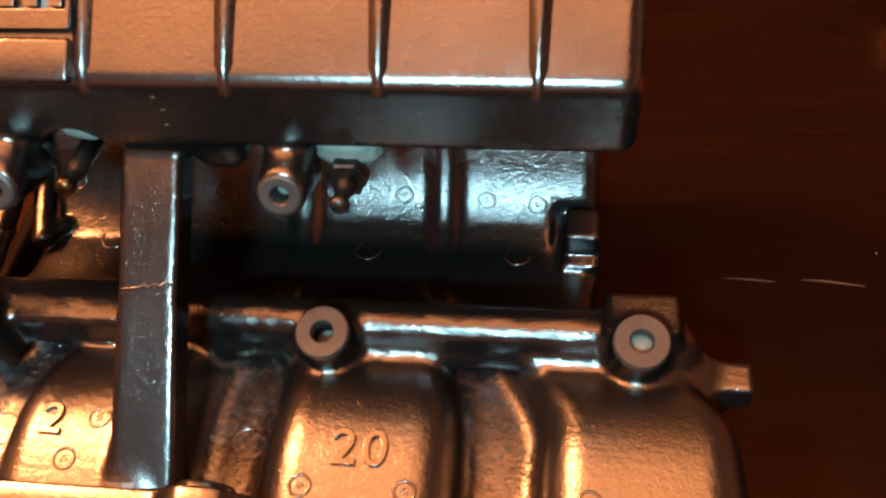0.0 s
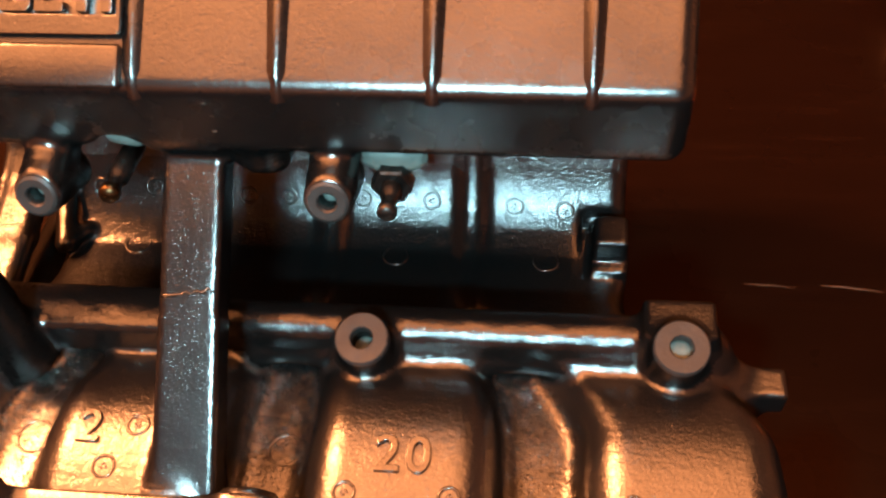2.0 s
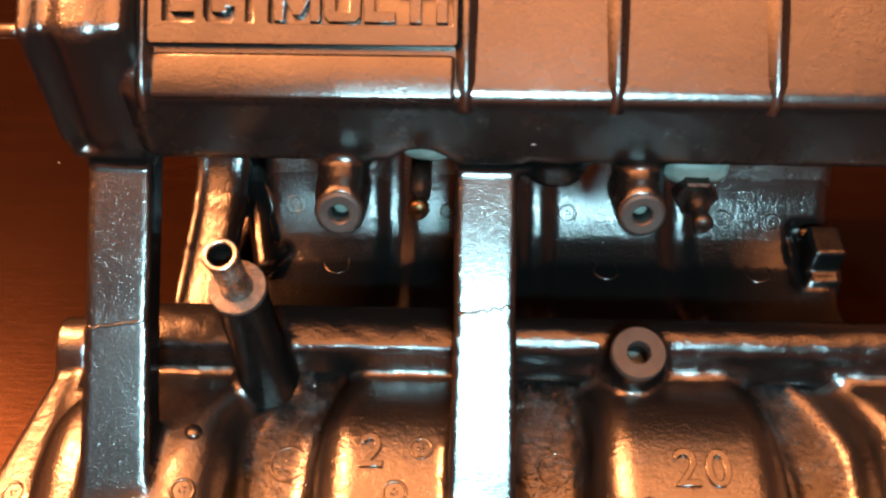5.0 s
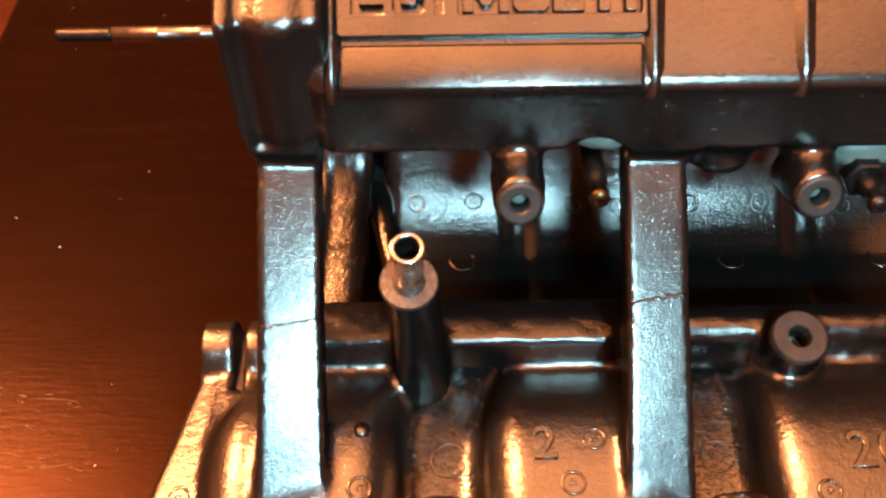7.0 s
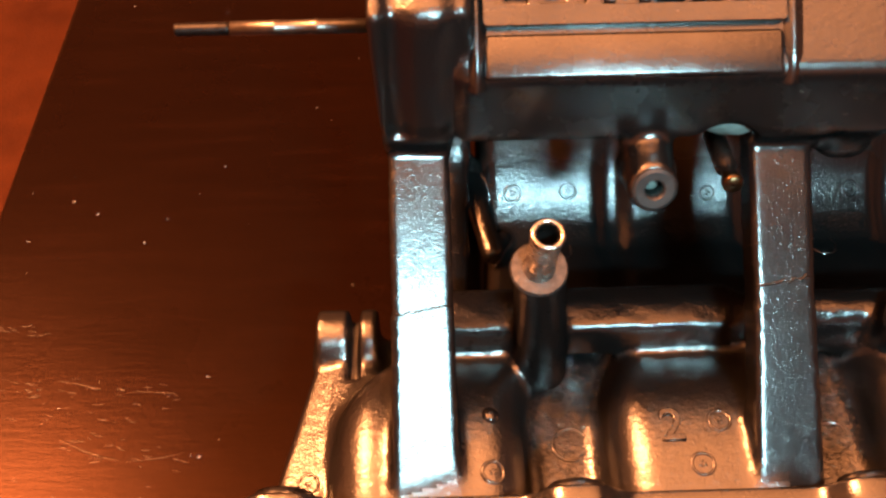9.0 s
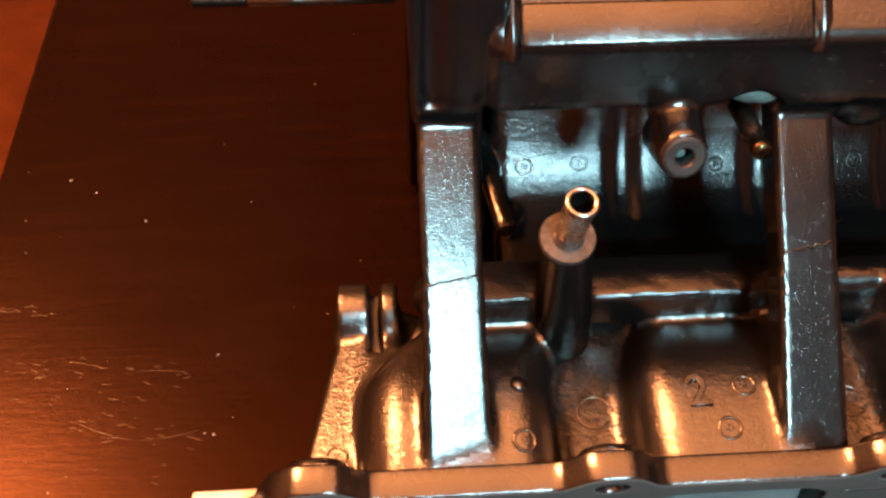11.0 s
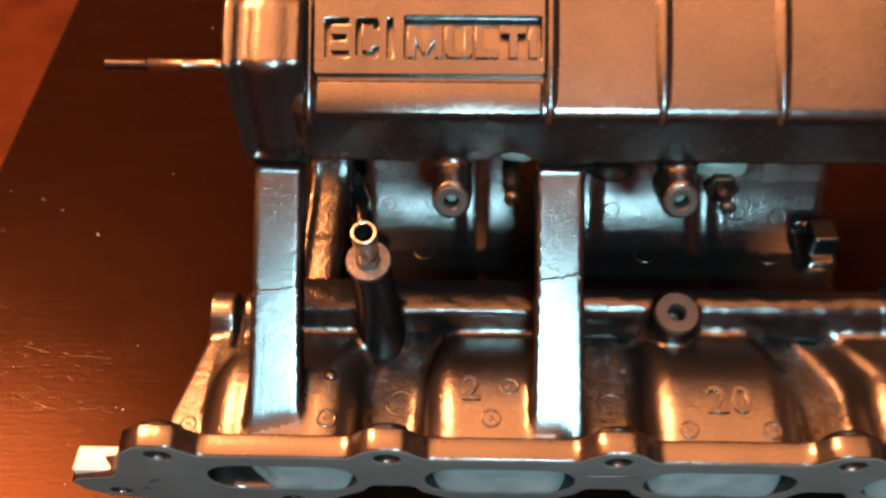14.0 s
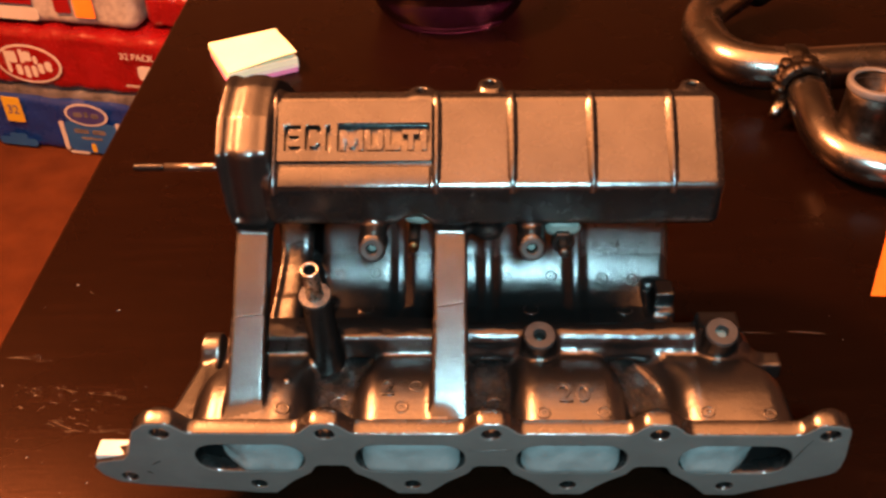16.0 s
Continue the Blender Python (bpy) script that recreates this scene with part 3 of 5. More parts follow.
def bar_frame(a, b):
    """Frame at the middle of a bar: x across, y along, z up."""
    a, b = Vector(a), Vector(b)
    along = (b - a).normalized()
    side = along.cross(Vector((0, 0, 1))).normalized()
    up = side.cross(along)
    c = (a + b) / 2
    return Matrix(((side.x, along.x, up.x, c.x), (side.y, along.y, up.y, c.y), (side.z, along.z, up.z, c.z), (0, 0, 0, 1))), (b - a).length / 2


for a, b, hx in (((-0.185, 0.012, 0.0620), (-0.171, 0.080, 0.0590), 0.0095), ((-0.163, 0.012, 0.070), (-0.166, 0.074, 0.058), 0.0085)):
    m, ln = bar_frame(a, b)
    m = m @ pose(0, 0, 0, 0, -9, 0)
    field.add(rbox((0, 0, -0.006), (hx, ln, 0.009), 0.0035, m), *bounds(a, b, pad=0.016), 0.005, 7)
field.add(rod((-0.152, 0.080, 0.048), (-0.174, 0.084, 0.052), 0.009, 0.009, flat=False), (-0.19, 0.07, 0.036), (-0.15, 0.094, 0.06), 0.008, 7)
field.add(rod((-0.1815, 0.085, 0.0595), (-0.1585, 0.085, 0.0595), 0.0115), (-0.184, 0.073, 0.047), (-0.156, 0.098, 0.073), 0.004, 7)
field.add(rbox((-0.171, 0.082, 0.047), (0.0105, 0.009, 0.012), 0.003), (-0.182, 0.07, 0.033), (-0.158, 0.092, 0.061), 0.005, 7)
field.cut(rbox((-0.1672, 0.085, 0.067), (0.0020, 0.02, 0.010), 0.001), (-0.172, 0.065, 0.052), (-0.162, 0.105, 0.083))
# nipple boss
field.add(rod((-0.0985, 0.064, 0.066), (-0.102, 0.0688, 0.1190), 0.0092, 0.0087), (-0.115, 0.05, 0.05), (-0.08, 0.095, 0.125), 0.005, 13)
# small bosses under the plenum
for bx, by, bz in ((-0.068, 0.077, 0.149), (0.024, 0.080, 0.147)):
    a, b = (bx, by + 0.022, bz - 0.010), (bx, by, bz)
    field.add(rod(a, b, 0.0079), *bounds(a, b, pad=0.01), 0.003, 5)
    a, b = (bx, by + 0.0068, bz - 0.0010), (bx, by + 0.0260, bz + 0.0046)
    field.add(rod(a, b, 0.0078, 0.0082), *bounds(a, b, pad=0.011), 0.003, 5)
# square lug by the outermost runner
field.add(rbox((0.1185, 0.1405, 0.0565), (0.0070, 0.0080, 0.0085), 0.0015), (0.110, 0.128, 0.045), (0.127, 0.150, 0.068), 0.0025, 3)
field.add(rbox((0.1180, 0.1325, 0.0490), (0.0080, 0.0060, 0.0050), 0.0020), (0.108, 0.118, 0.042), (0.127, 0.142, 0.058), 0.003, 3)
field.cut(rbox((0.1090, 0.1400, 0.058), (0.0020, 0.0125, 0.0080), 0.0015), (0.105, 0.126, 0.048), (0.113, 0.155, 0.068), 0.003)
field.cut(rbox((0.1170, 0.1515, 0.062), (0.0090, 0.0026, 0.0070), 0.0015), (0.106, 0.146, 0.054), (0.128, 0.157, 0.070), 0.003)
field.add(rbox((0.139, 0.081, 0.078), (0.0125, 0.008, 0.0125), 0.0015), (0.128, 0.074, 0.06), (0.158, 0.094, 0.088), 0.004, 4)
# tab on the outer side
field.add(rbox((0.168, 0.072, 0.060), (0.011, 0.006, 0.006), 0.001), (0.155, 0.064, 0.052), (0.18, 0.08, 0.068), 0.003, 3)
field.add(rod((0.152, 0.012, 0.050), (0.148, 0.056, 0.046), 0.0255, 0.021, flat=False), (0.12, -0.01, 0.02), (0.18, 0.08, 0.08), 0.010, 3)
field.add(rod((0.155, 0.066, 0.040), (0.150, 0.078, 0.070), 0.012, 0.010, flat=False), (0.135, 0.05, 0.025), (0.17, 0.092, 0.085), 0.01, 3)
# ears at the back of the plenum
for ex, ey, ez in ((-0.0395, 0.142, 0.2108), (0.0005, 0.1485, 0.2122), (0.1175, 0.1475, 0.2110)):
    a, b = (ex, ey, ez - 0.03), (ex, ey - 0.002, ez + 0.0050)
    field.add(rod(a, b, 0.0072), *bounds(a, b, pad=0.01), 0.004, 5)
    a, b = (ex, ey, ez - 0.001), (ex, ey - 0.002, ez + 0.012)
    field.cut(rod(a, b, 0.0028), *bounds(a, b, pad=0.005), 0.0006)
# slanting rough-cast braces from the flange to the plenum
for tag, cx, half, seed, lean in ((14, -0.1405, 0.0100, 1.0, 0.125), (15, -0.0232, 0.0100, 7.0, 0.035)):
    field.add(brace(cx, half, seed, lean), (cx - 0.016, 0.002, 0.060), (cx + 0.016, 0.112, 0.162), 0.0045, tag)
# hollows by which the braces curve up into the front of the plenum and the flange
for hx0, hx1, tag in ((-0.0336, -0.0124, 5), (-0.1505, -0.1305, 6)):
    field.add(*prism([(0.1000, 0.1455), (0.110, 0.1455), (0.110, 0.157), (0.0920, 0.157)], hx0, hx1, 0.001), 0.003, tag)
# bulge beside the middle brace
field.add(rbox((-0.0010, 0.1080, 0.1490), (0.0095, 0.0120, 0.0120), 0.0075), (-0.012, 0.095, 0.135), (0.010, 0.121, 0.162), 0.007, 5)
# arch over the first bolt
field.cut(rod((-0.044, 0.080, 0.151), (-0.044, 0.108, 0.151), 0.0098), (-0.055, 0.078, 0.14), (-0.033, 0.11, 0.163), 0.003)
# sunken ground of the name panel, deeper towards its top
field.cut(rbox((0, 0.0092, 0.005), (0.0424, 0.0095, 0.005), 0.0006, SLOPE @ pose(-0.0761, 0.0200, 0.0006, -10)), (-0.121, 0.096, 0.188), (-0.032, 0.126, 0.216), 0.0006)
# bores and ports
for bx, top, r in ((0.030, (0.066, 0.0915), 0.0042), (0.138, (0.067, 0.0935), 0.0042)):
    a, b = (bx, top[0] + 0.004, top[1] - 0.014), (bx, top[0] - 0.001, top[1] + 0.004)
    field.cut(rod(a, b, r), *bounds(a, b, pad=0.007), 0.001)
for bx, by, bz in ((-0.068, 0.077, 0.149), (0.024, 0.080, 0.147)):
    a, b = (bx, by + 0.008, bz - 0.0036), (bx, by - 0.004, bz + 0.0018)
    field.cut(rod(a, b, 0.0030), *bounds(a, b, pad=0.005), 0.001)
for fx in FRONT_X:
    field.cut(rbox((fx, 0.014, 0.0515), (0.0315, 0.030, 0.0160), 0.012), (fx - 0.031, -0.01, 0.038), (fx + 0.031, 0.046, 0.067), 0.001)

field.sway((-0.145, 0.058, 0.055), (0.130, 0.098, 0.098), (0.0062, 0.0075, 0.0090, 0.0110, 0.0130, 0.0170), 0.000045, 5)
# nothing stands in front of the flange
field.cut(lambda x, y, z: y * 0.984 + (z - 0.079) * 0.177 - 0.0065, (-0.2, -0.002, -0.003), (0.196, 0.020, 0.10), 0.0005)

NAMES = ["runner", "runner", "runner", "runner", "rail", "plenum", "throttle_flange", "ear", "web", "web", "web", "back_web", "floor_web", "nipple_boss", "brace", "brace"]
verts, quads, tags = field.skin()
CAST_PARTS = {}
for k, nm in enumerate(NAMES):
    q = quads[tags == k]
    if not len(q):
        continue
    used, inv = np.unique(q, return_inverse=True)
    me = bpy.data.meshes.new(nm)
    me.from_pydata(verts[used].tolist(), [], inv.reshape(q.shape).tolist())
    skin_mat = M_ROUGH if k > 13 else M_DARKENED if k == 13 else M_DIMMED if k in (4, 11) else M_VALLEY if k in (8, 9, 10) else [M_RUNNER, M_PITTED, M_DIMMED] if k < 4 else M_RUNNER if k in (6, 7) else M_CAST
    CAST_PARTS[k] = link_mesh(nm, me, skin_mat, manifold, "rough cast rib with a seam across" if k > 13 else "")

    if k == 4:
        # the recess shade by the nipple is painted into the rail end's colour
        CAST_PARTS[k].data.materials.append(M_DARKENED)
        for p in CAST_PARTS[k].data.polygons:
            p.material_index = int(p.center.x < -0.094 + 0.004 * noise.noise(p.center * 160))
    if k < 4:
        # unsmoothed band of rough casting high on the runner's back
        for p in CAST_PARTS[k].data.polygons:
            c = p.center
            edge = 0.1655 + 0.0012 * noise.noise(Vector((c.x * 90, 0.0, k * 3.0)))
            # behind the rail, shade under the plenum is put into the darker paint
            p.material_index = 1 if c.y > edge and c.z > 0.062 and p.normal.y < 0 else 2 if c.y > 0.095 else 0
SKIN = BVHTree.FromPolygons(verts.tolist(), quads.tolist())


# flange plate: outline in (x, z), laid into a plane that leans forward at its top
FACE = Matrix(((1, 0, 0, 0), (0, -0.177, -0.984, 0.0), (0, 0.984, -0.177, 0.079), (0, 0, 0, 1)))


def face_s(z):
    return (z - 0.079) / 0.984


BOLT_X = (-0.186, -0.093, 0.0, 0.093, 0.186)


def smooth01(t):
    t = min(max(t, 0.0), 1.0)
    return t * t * (3 - 2 * t)


def flange_top(x):
    rise = max(1 - smooth01((abs(x - b) - 0.0055) / 0.0115) for b in BOLT_X)
    return 0.0785 + 0.0100 * rise


def flange_bottom(x):
    z = 0.0440
    for c in FRONT_X:
        z = min(z, float(np.interp(abs(x - c), (0.009, 0.021, 0.033, 0.0370), (0.0095, 0.0244, 0.0350, 0.0440))))
    if x < FRONT_X[0]:
        z = 0.0095 + 0.010 * (FRONT_X[0] - x) / 0.073
    if x > FRONT_X[3] + 0.008:
        z = 0.0095 + 0.0262 * (x - FRONT_X[3] - 0.008) / 0.0505
    return z


xs = [-0.196 + 0.003 * i for i in range(130)]
xs = [x for x in xs if x <= 0.190]
outline = [(x, face_s(flange_top(x))) for x in xs]
outline += [(0.1935, face_s(0.0865)), (0.1958, face_s(0.0825)), (0.1975, face_s(0.072)), (0.2005, face_s(0.055)), (0.2010, face_s(0.044)), (0.2000, face_s(0.0385)), (0.1972, face_s(0.0355))]
low = [0.1935 - 0.003 * i for i in range(140)]
low = [x for x in low if x >= -0.214]
outline += [(x, face_s(flange_bottom(x))) for x in low]
outline += [(-0.224, face_s(0.023)), (-0.231, face_s(0.031)), (-0.2335, face_s(0.040)), (-0.2300, face_s(0.0455)), (-0.2140, face_s(0.0490)), (-0.2085, face_s(0.057)), (-0.205, face_s(0.069)), (-0.2005, face_s(0.081))]
LOW_HOLES = [(-0.216, 0.029)] + [(c, 0.0205) for c in FRONT_X]
loops = [outline] + [circle(b, 0.0, 0.0062) for b in BOLT_X] + [circle(x, face_s(z), 0.0056) for x, z in LOW_HOLES]
loops += [round_rect(c, face_s(0.0515), 0.0325, 0.0165, 0.0150) for c in FRONT_X]
me = flat_curve("flange", loops, 0.0040, 0.0010)
me.transform(FACE @ Matrix.Translation((0, 0, -0.005)))
flange = link_mesh("flange", me, [M_CAST, M_BARE], manifold, "bare grey machined port flange", smooth=False)
nz = Vector((0, -0.984, -0.177))
for p in flange.data.polygons:
    p.material_index = 1 if p.normal.dot(nz) > 0.9 else 0
# raised pads round the bolts behind the face
for b in BOLT_X:
    part("bolt_pad", lathe_bm([(0.0062, -0.0022), (0.0088, -0.0022), (0.0096, -0.0012), (0.0099, 0.0)], 28, FACE @ Matrix.Translation((b, 0, -0.0102)) @ pose(0, 0, 0)), M_CAST, manifold, smooth=True)
# scribed lines on the machined face
for (ax, az), (bx, bz), w in (((-0.0125, 0.0615), (0.0120, 0.0620), 0.00035), ((0.1775, 0.0745), (0.1690, 0.0400), 0.00028), ((-0.1990, 0.0440), (-0.1930, 0.0480), 0.0004), ((-0.2040, 0.0360), (-0.2010, 0.0330), 0.0004)):
    pts = [FACE @ Vector((ax + (bx - ax) * i / 8, face_s(az + (bz - az) * i / 8) + 0.0003 * noise.noise(Vector((i * 0.7, ax * 40, 0))), 0.0)) for i in range(9)]
    part("scribe", tube_bm(pts, [w * (0.5 + 0.5 * math.sin(math.pi * (i + 0.5) / 9)) for i in range(9)], 6), M_DARKSTEEL, flange, "dark scribed line", smooth=True)
bm = box_bm((-0.2320, 0.0080, 0.0370), (-0.2070, 0.0200, 0.0505), 0.0012)
part("end_lug", bm, M_LUG, manifold, "square bare lug")


def brace_seam(cx, half, seed, owner, lean):
    """The broken moulding seam that runs across a brace."""
    t0 = 0.508 if cx < -0.1 else 0.562
    pts = []
    for i in range(23):
        q = -1 + 2 * i / 22
        t = t0 + 0.010 * noise.noise(Vector((i * 0.45, seed, 0))) + 0.012 * q
        pts.append(Vector((cx + half * 0.96 * q, *brace_point(t))) + Vector((0, BRACE_N[0], BRACE_N[1])) * (0.0001 - 0.0012 * smooth01((abs(q) - 0.84) / 0.16) - lean * half * q))
    rad = [0.0005 * (0.7 + 0.7 * abs(noise.noise(Vector((i * 0.8, seed, 4))))) for i in range(23)]
    part("seam", tube_bm(pts, rad, 8), M_ROUGH, owner, smooth=True)


brace_seam(-0.1405, 0.0098, 1.0, CAST_PARTS[14], 0.125)
brace_seam(-0.0232, 0.0098, 7.0, CAST_PARTS[15], 0.035)

# raised ribs over the plenum
RIB_PATH = [(0.0908, 0.1785), (0.0918, 0.1824), (0.0948, 0.1862), (0.110, 0.1988), (0.122, 0.2082), (0.1295, 0.2140), (0.1340, 0.2160), (0.1395, 0.2148), (0.147, 0.2110), (0.170, 0.1950)]


def plenum_rib(x, half, high):
    bm = bmesh.new()
    rings = []
    pts = [Vector((0, y, z)) for y, z in RIB_PATH]
    for i, p in enumerate(pts):
        d = (pts[min(i + 1, len(pts) - 1)] - pts[max(i - 1, 0)]).normalized()
        nr = Vector((0, -d.z, d.y))
        row = []
        for k in range(9):
            s = -1 + k / 4
            row.append(bm.verts.new(p + Vector((x + half * s, 0, 0)) + nr * (high * (1 - abs(s) ** 1.35) - 0.0004)))
        rings.append(row)
    for p, q in zip(rings, rings[1:]):
        for k in range(8):
            bm.faces.new((p[k], p[k + 1], q[k + 1], q[k]))
    bmesh.ops.recalc_face_normals(bm, faces=bm.faces[:])
    return part("rib", bm, M_CAST, manifold, smooth=True)


for rx, hw, hh in ((-0.1225, 0.0032, 0.0032), (-0.0305, 0.0033, 0.0018), (0.0125, 0.0033, 0.0018), (0.0575, 0.0033, 0.0018), (0.1025, 0.0033, 0.0018)):
    plenum_rib(rx, hw, hh)

# raised panel with the cast lettering on the sloping face
panel_loops = [round_rect(-0.0768, 0.0325, 0.0436, 0.0177, 0.0012, 3)]
LETTERS = {}
LETTERS["E"] = [(0, 0), (1, 0), (1, 0.2), (0.3, 0.2), (0.3, 0.41), (0.9, 0.41), (0.9, 0.6), (0.3, 0.6), (0.3, 0.8), (1, 0.8), (1, 1), (0, 1)]
LETTERS["C"] = [(0.12, 0), (0.88, 0), (1, 0.1), (1, 0.3), (0.72, 0.3), (0.72, 0.2), (0.3, 0.2), (0.3, 0.8), (0.72, 0.8), (0.72, 0.7), (1, 0.7), (1, 0.9), (0.88, 1), (0.12, 1), (0, 0.9), (0, 0.1)]
LETTERS["I"] = [(0, 0), (1, 0), (1, 1), (0, 1)]
LETTERS["M"] = [(0, 0), (0.2, 0), (0.2, 0.62), (0.42, 0.15), (0.58, 0.15), (0.8, 0.62), (0.8, 0), (1, 0), (1, 1), (0.78, 1), (0.5, 0.42), (0.22, 1), (0, 1)]
LETTERS["U"] = [(0.14, 0), (0.86, 0), (1, 0.12), (1, 1), (0.72, 1), (0.72, 0.22), (0.28, 0.22), (0.28, 1), (0, 1), (0, 0.12)]
LETTERS["L"] = [(0, 0), (1, 0), (1, 0.22), (0.3, 0.22), (0.3, 1), (0, 1)]
LETTERS["T"] = [(0.35, 0), (0.65, 0), (0.65, 0.78), (1, 0.78), (1, 1), (0, 1), (0, 0.78), (0.35, 0.78)]


def cast_letters(word, x0, y0, high, slots):
    """Square-cut letters; each slot is (start, width)."""
    return [[(x0 + a + w * u, y0 + high * v) for u, v in LETTERS[ch]] for ch, (a, w) in zip(word, slots)]


panel_loops += cast_letters("ECI", -0.1170, 0.0205, 0.0157, ((0, 0.0098), (0.0120, 0.0092), (0.0237, 0.0029)))
panel_loops += [round_rect(-0.0603, 0.0287, 0.0263, 0.0086, 0.0008, 2)]
me = flat_curve("name_panel", panel_loops, 0.0016, 0.0003)
me.transform(SLOPE @ Matrix.Translation((0, 0, 0.0011)))
panel = link_mesh("name_panel", me, M_CAST, manifold, "raised cast panel with sunken lettering", smooth=False)
me = flat_curve("lettering", cast_letters("MULTI", -0.0848, 0.0214, 0.0118, ((0, 0.0128), (0.0142, 0.0100), (0.0256, 0.0084), (0.0352, 0.0094), (0.0460, 0.0028))), 0.0026, 0.0002)
me.transform(SLOPE @ Matrix.Translation((0, 0, -0.0004)))
link_mesh("lettering", me, M_CAST, panel, "raised cast letters", smooth=False)
bm = box_bm((-0.1203, -0.0008, -0.0015), (-0.0335, 0.0125, 0.0018), 0.0015, 4, SLOPE)
part("raised_bar", bm, M_CAST, manifold, smooth=True)


# chipped nicks on the plenum's front
for nx, nz, ln, tilt in ((-0.0105, 0.1770, 0.0016, 8), (-0.0090, 0.1718, 0.0013, 4), (-0.0100, 0.1652, 0.0015, 6), (-0.0262, 0.1750, 0.0009, -5), (-0.0298, 0.1650, 0.0008, 0), (-0.0280, 0.1705, 0.0007, 70), (0.0300, 0.1780, 0.0008, 20)):
    p, n, _, _ = SKIN.ray_cast(Vector((nx, 0.05, nz)), Vector((0, 1, 0)), 0.08)
    bm = bmesh.new()
    bmesh.ops.create_icosphere(bm, subdivisions=2, radius=1.0, matrix=Matrix.Translation(p) @ pose(0, 0, 0, 0, tilt, 0) @ Matrix.Diagonal((ln * 0.6, 0.00014, 0.00020, 1)))
    for v in bm.verts:
        v.co += 0.00012 * noise.noise_vector(v.co * 2500)
    part("nick", bm, M_STUD, CAST_PARTS[5], "small worn nick", smooth=True)


# ---- fittings on the manifold ----
def on_skin(x, y, z, lean=0.62):
    """Foot and normal on the casting, met along a slanting line through a point near it."""
    d = Vector((0, lean, -math.sqrt(1 - lean * lean)))
    p, n, _, _ = SKIN.ray_cast(Vector((x, y, z)) - d * 0.03, d, 0.08)
    if p is None:
        p, n, _, _ = SKIN.find_nearest(Vector((x, y, z)))
    if n.dot(d) > 0:
        n = -n
    return p, n


def mark_frame(x, y, z, lean=0.62):
    p, n = on_skin(x, y, z, lean)
    ax = Vector((1, 0, 0)) - n * n.x
    ax.normalize()
    ay = n.cross(ax)
    return Matrix((( ax.x, ay.x, n.x, p.x), (ax.y, ay.y, n.y, p.y), (ax.z, ay.z, n.z, p.z), (0, 0, 0, 1)))


def ring_mark(x, y, z, r, inner=True, lean=0.62):
    m = mark_frame(x, y, z, lean)
    bm = bmesh.new()
    segs = 26
    prof = [(r - 0.0007, -0.0006), (r - 0.0004, 0.0004), (r, 0.00065), (r + 0.0004, 0.0004), (r + 0.0007, -0.0006)]
    rows = []
    for i in range(segs):
        a = 2 * math.pi * i / segs
        k = 1 + 0.06 * noise.noise(Vector((math.cos(a) * 1.5, math.sin(a) * 1.5, x * 90)))
        rows.append([bm.verts.new((rr * k * math.cos(a), rr * k * math.sin(a), zz * (0.6 + 0.5 * abs(noise.noise(Vector((i * 0.7, x * 50, 0)))) * 2))) for rr, zz in prof])
    for i in range(segs):
        p, q = rows[i], rows[(i + 1) % segs]
        for k in range(len(prof) - 1):
            bm.faces.new((p[k], q[k], q[k + 1], p[k + 1]))
    if inner:
        turn = (x * 7919 + y * 104729) % 6.28
        for k, (u, v, ln) in enumerate(((-0.0008, 0.0003, 2.1), (0.0007, 0.0005, 1.6), (0.0002, -0.0009, 1.9))):
            mm = Matrix.Rotation(turn, 4, "Z") @ Matrix.Translation((u, v, -0.0001)) @ Matrix.Rotation(k * 1.1, 4, "Z") @ Matrix.Diagonal((0.8, ln, 0.7, 1))
            bmesh.ops.create_icosphere(bm, subdivisions=1, radius=0.00055, matrix=mm)
    bm.transform(m)
    bmesh.ops.recalc_face_normals(bm, faces=bm.faces[:])
    return part("cast_mark", bm, M_CAST, manifold, smooth=True)


for mx, my, mz, mr, inn in (
        (-0.102, 0.158, 0.061, 0.0034, True), (-0.078, 0.161, 0.058, 0.0034, True), (0.079, 0.157, 0.057, 0.0034, True), (0.100, 0.157, 0.055, 0.0034, True),
        (0.093, 0.134, 0.050, 0.0052, False), (-0.083, 0.135, 0.050, 0.0052, False), (-0.036, 0.158, 0.058, 0.0034, True), (-0.018, 0.158, 0.058, 0.0030, True),
        (0.014, 0.158, 0.058, 0.0034, True), (0.044, 0.158, 0.058, 0.0034, True), (0.030, 0.134, 0.050, 0.0050, False),
        (-0.119, 0.016, 0.083, 0.0036, True), (-0.090, 0.030, 0.070, 0.0062, False), (-0.043, 0.033, 0.083, 0.0036, True), (-0.051, 0.017, 0.083, 0.0036, True),
        (0.003, 0.030, 0.070, 0.0058, False), (0.030, 0.013, 0.083, 0.0034, True), (0.064, 0.013, 0.083, 0.0034, True), (0.122, 0.014, 0.083, 0.0034, True), (0.156, 0.014, 0.081, 0.0034, True),
        (-0.181, 0.022, 0.066, 0.0036, True)):
    ring_mark(mx, my, mz, mr, inn)
m = mark_frame(-0.119, 0.037, 0.083)
part("cast_pip", lathe_bm([(0.0030, -0.001), (0.0028, 0.0006), (0.0018, 0.0014), (0, 0.0017)], 20, m), M_CAST, manifold, smooth=True)
for body, tx, ty, size in (("2", -0.0590, 0.031, 0.0125), ("20", 0.0480, 0.027, 0.0135)):
    me = text_mesh(body, size * 1.3, 0.0009, 0.0003, 1.15)
    me.transform(mark_frame(tx, ty, 0.083))
    link_mesh("cast_number", me, M_CAST, manifold, "raised cast digits")

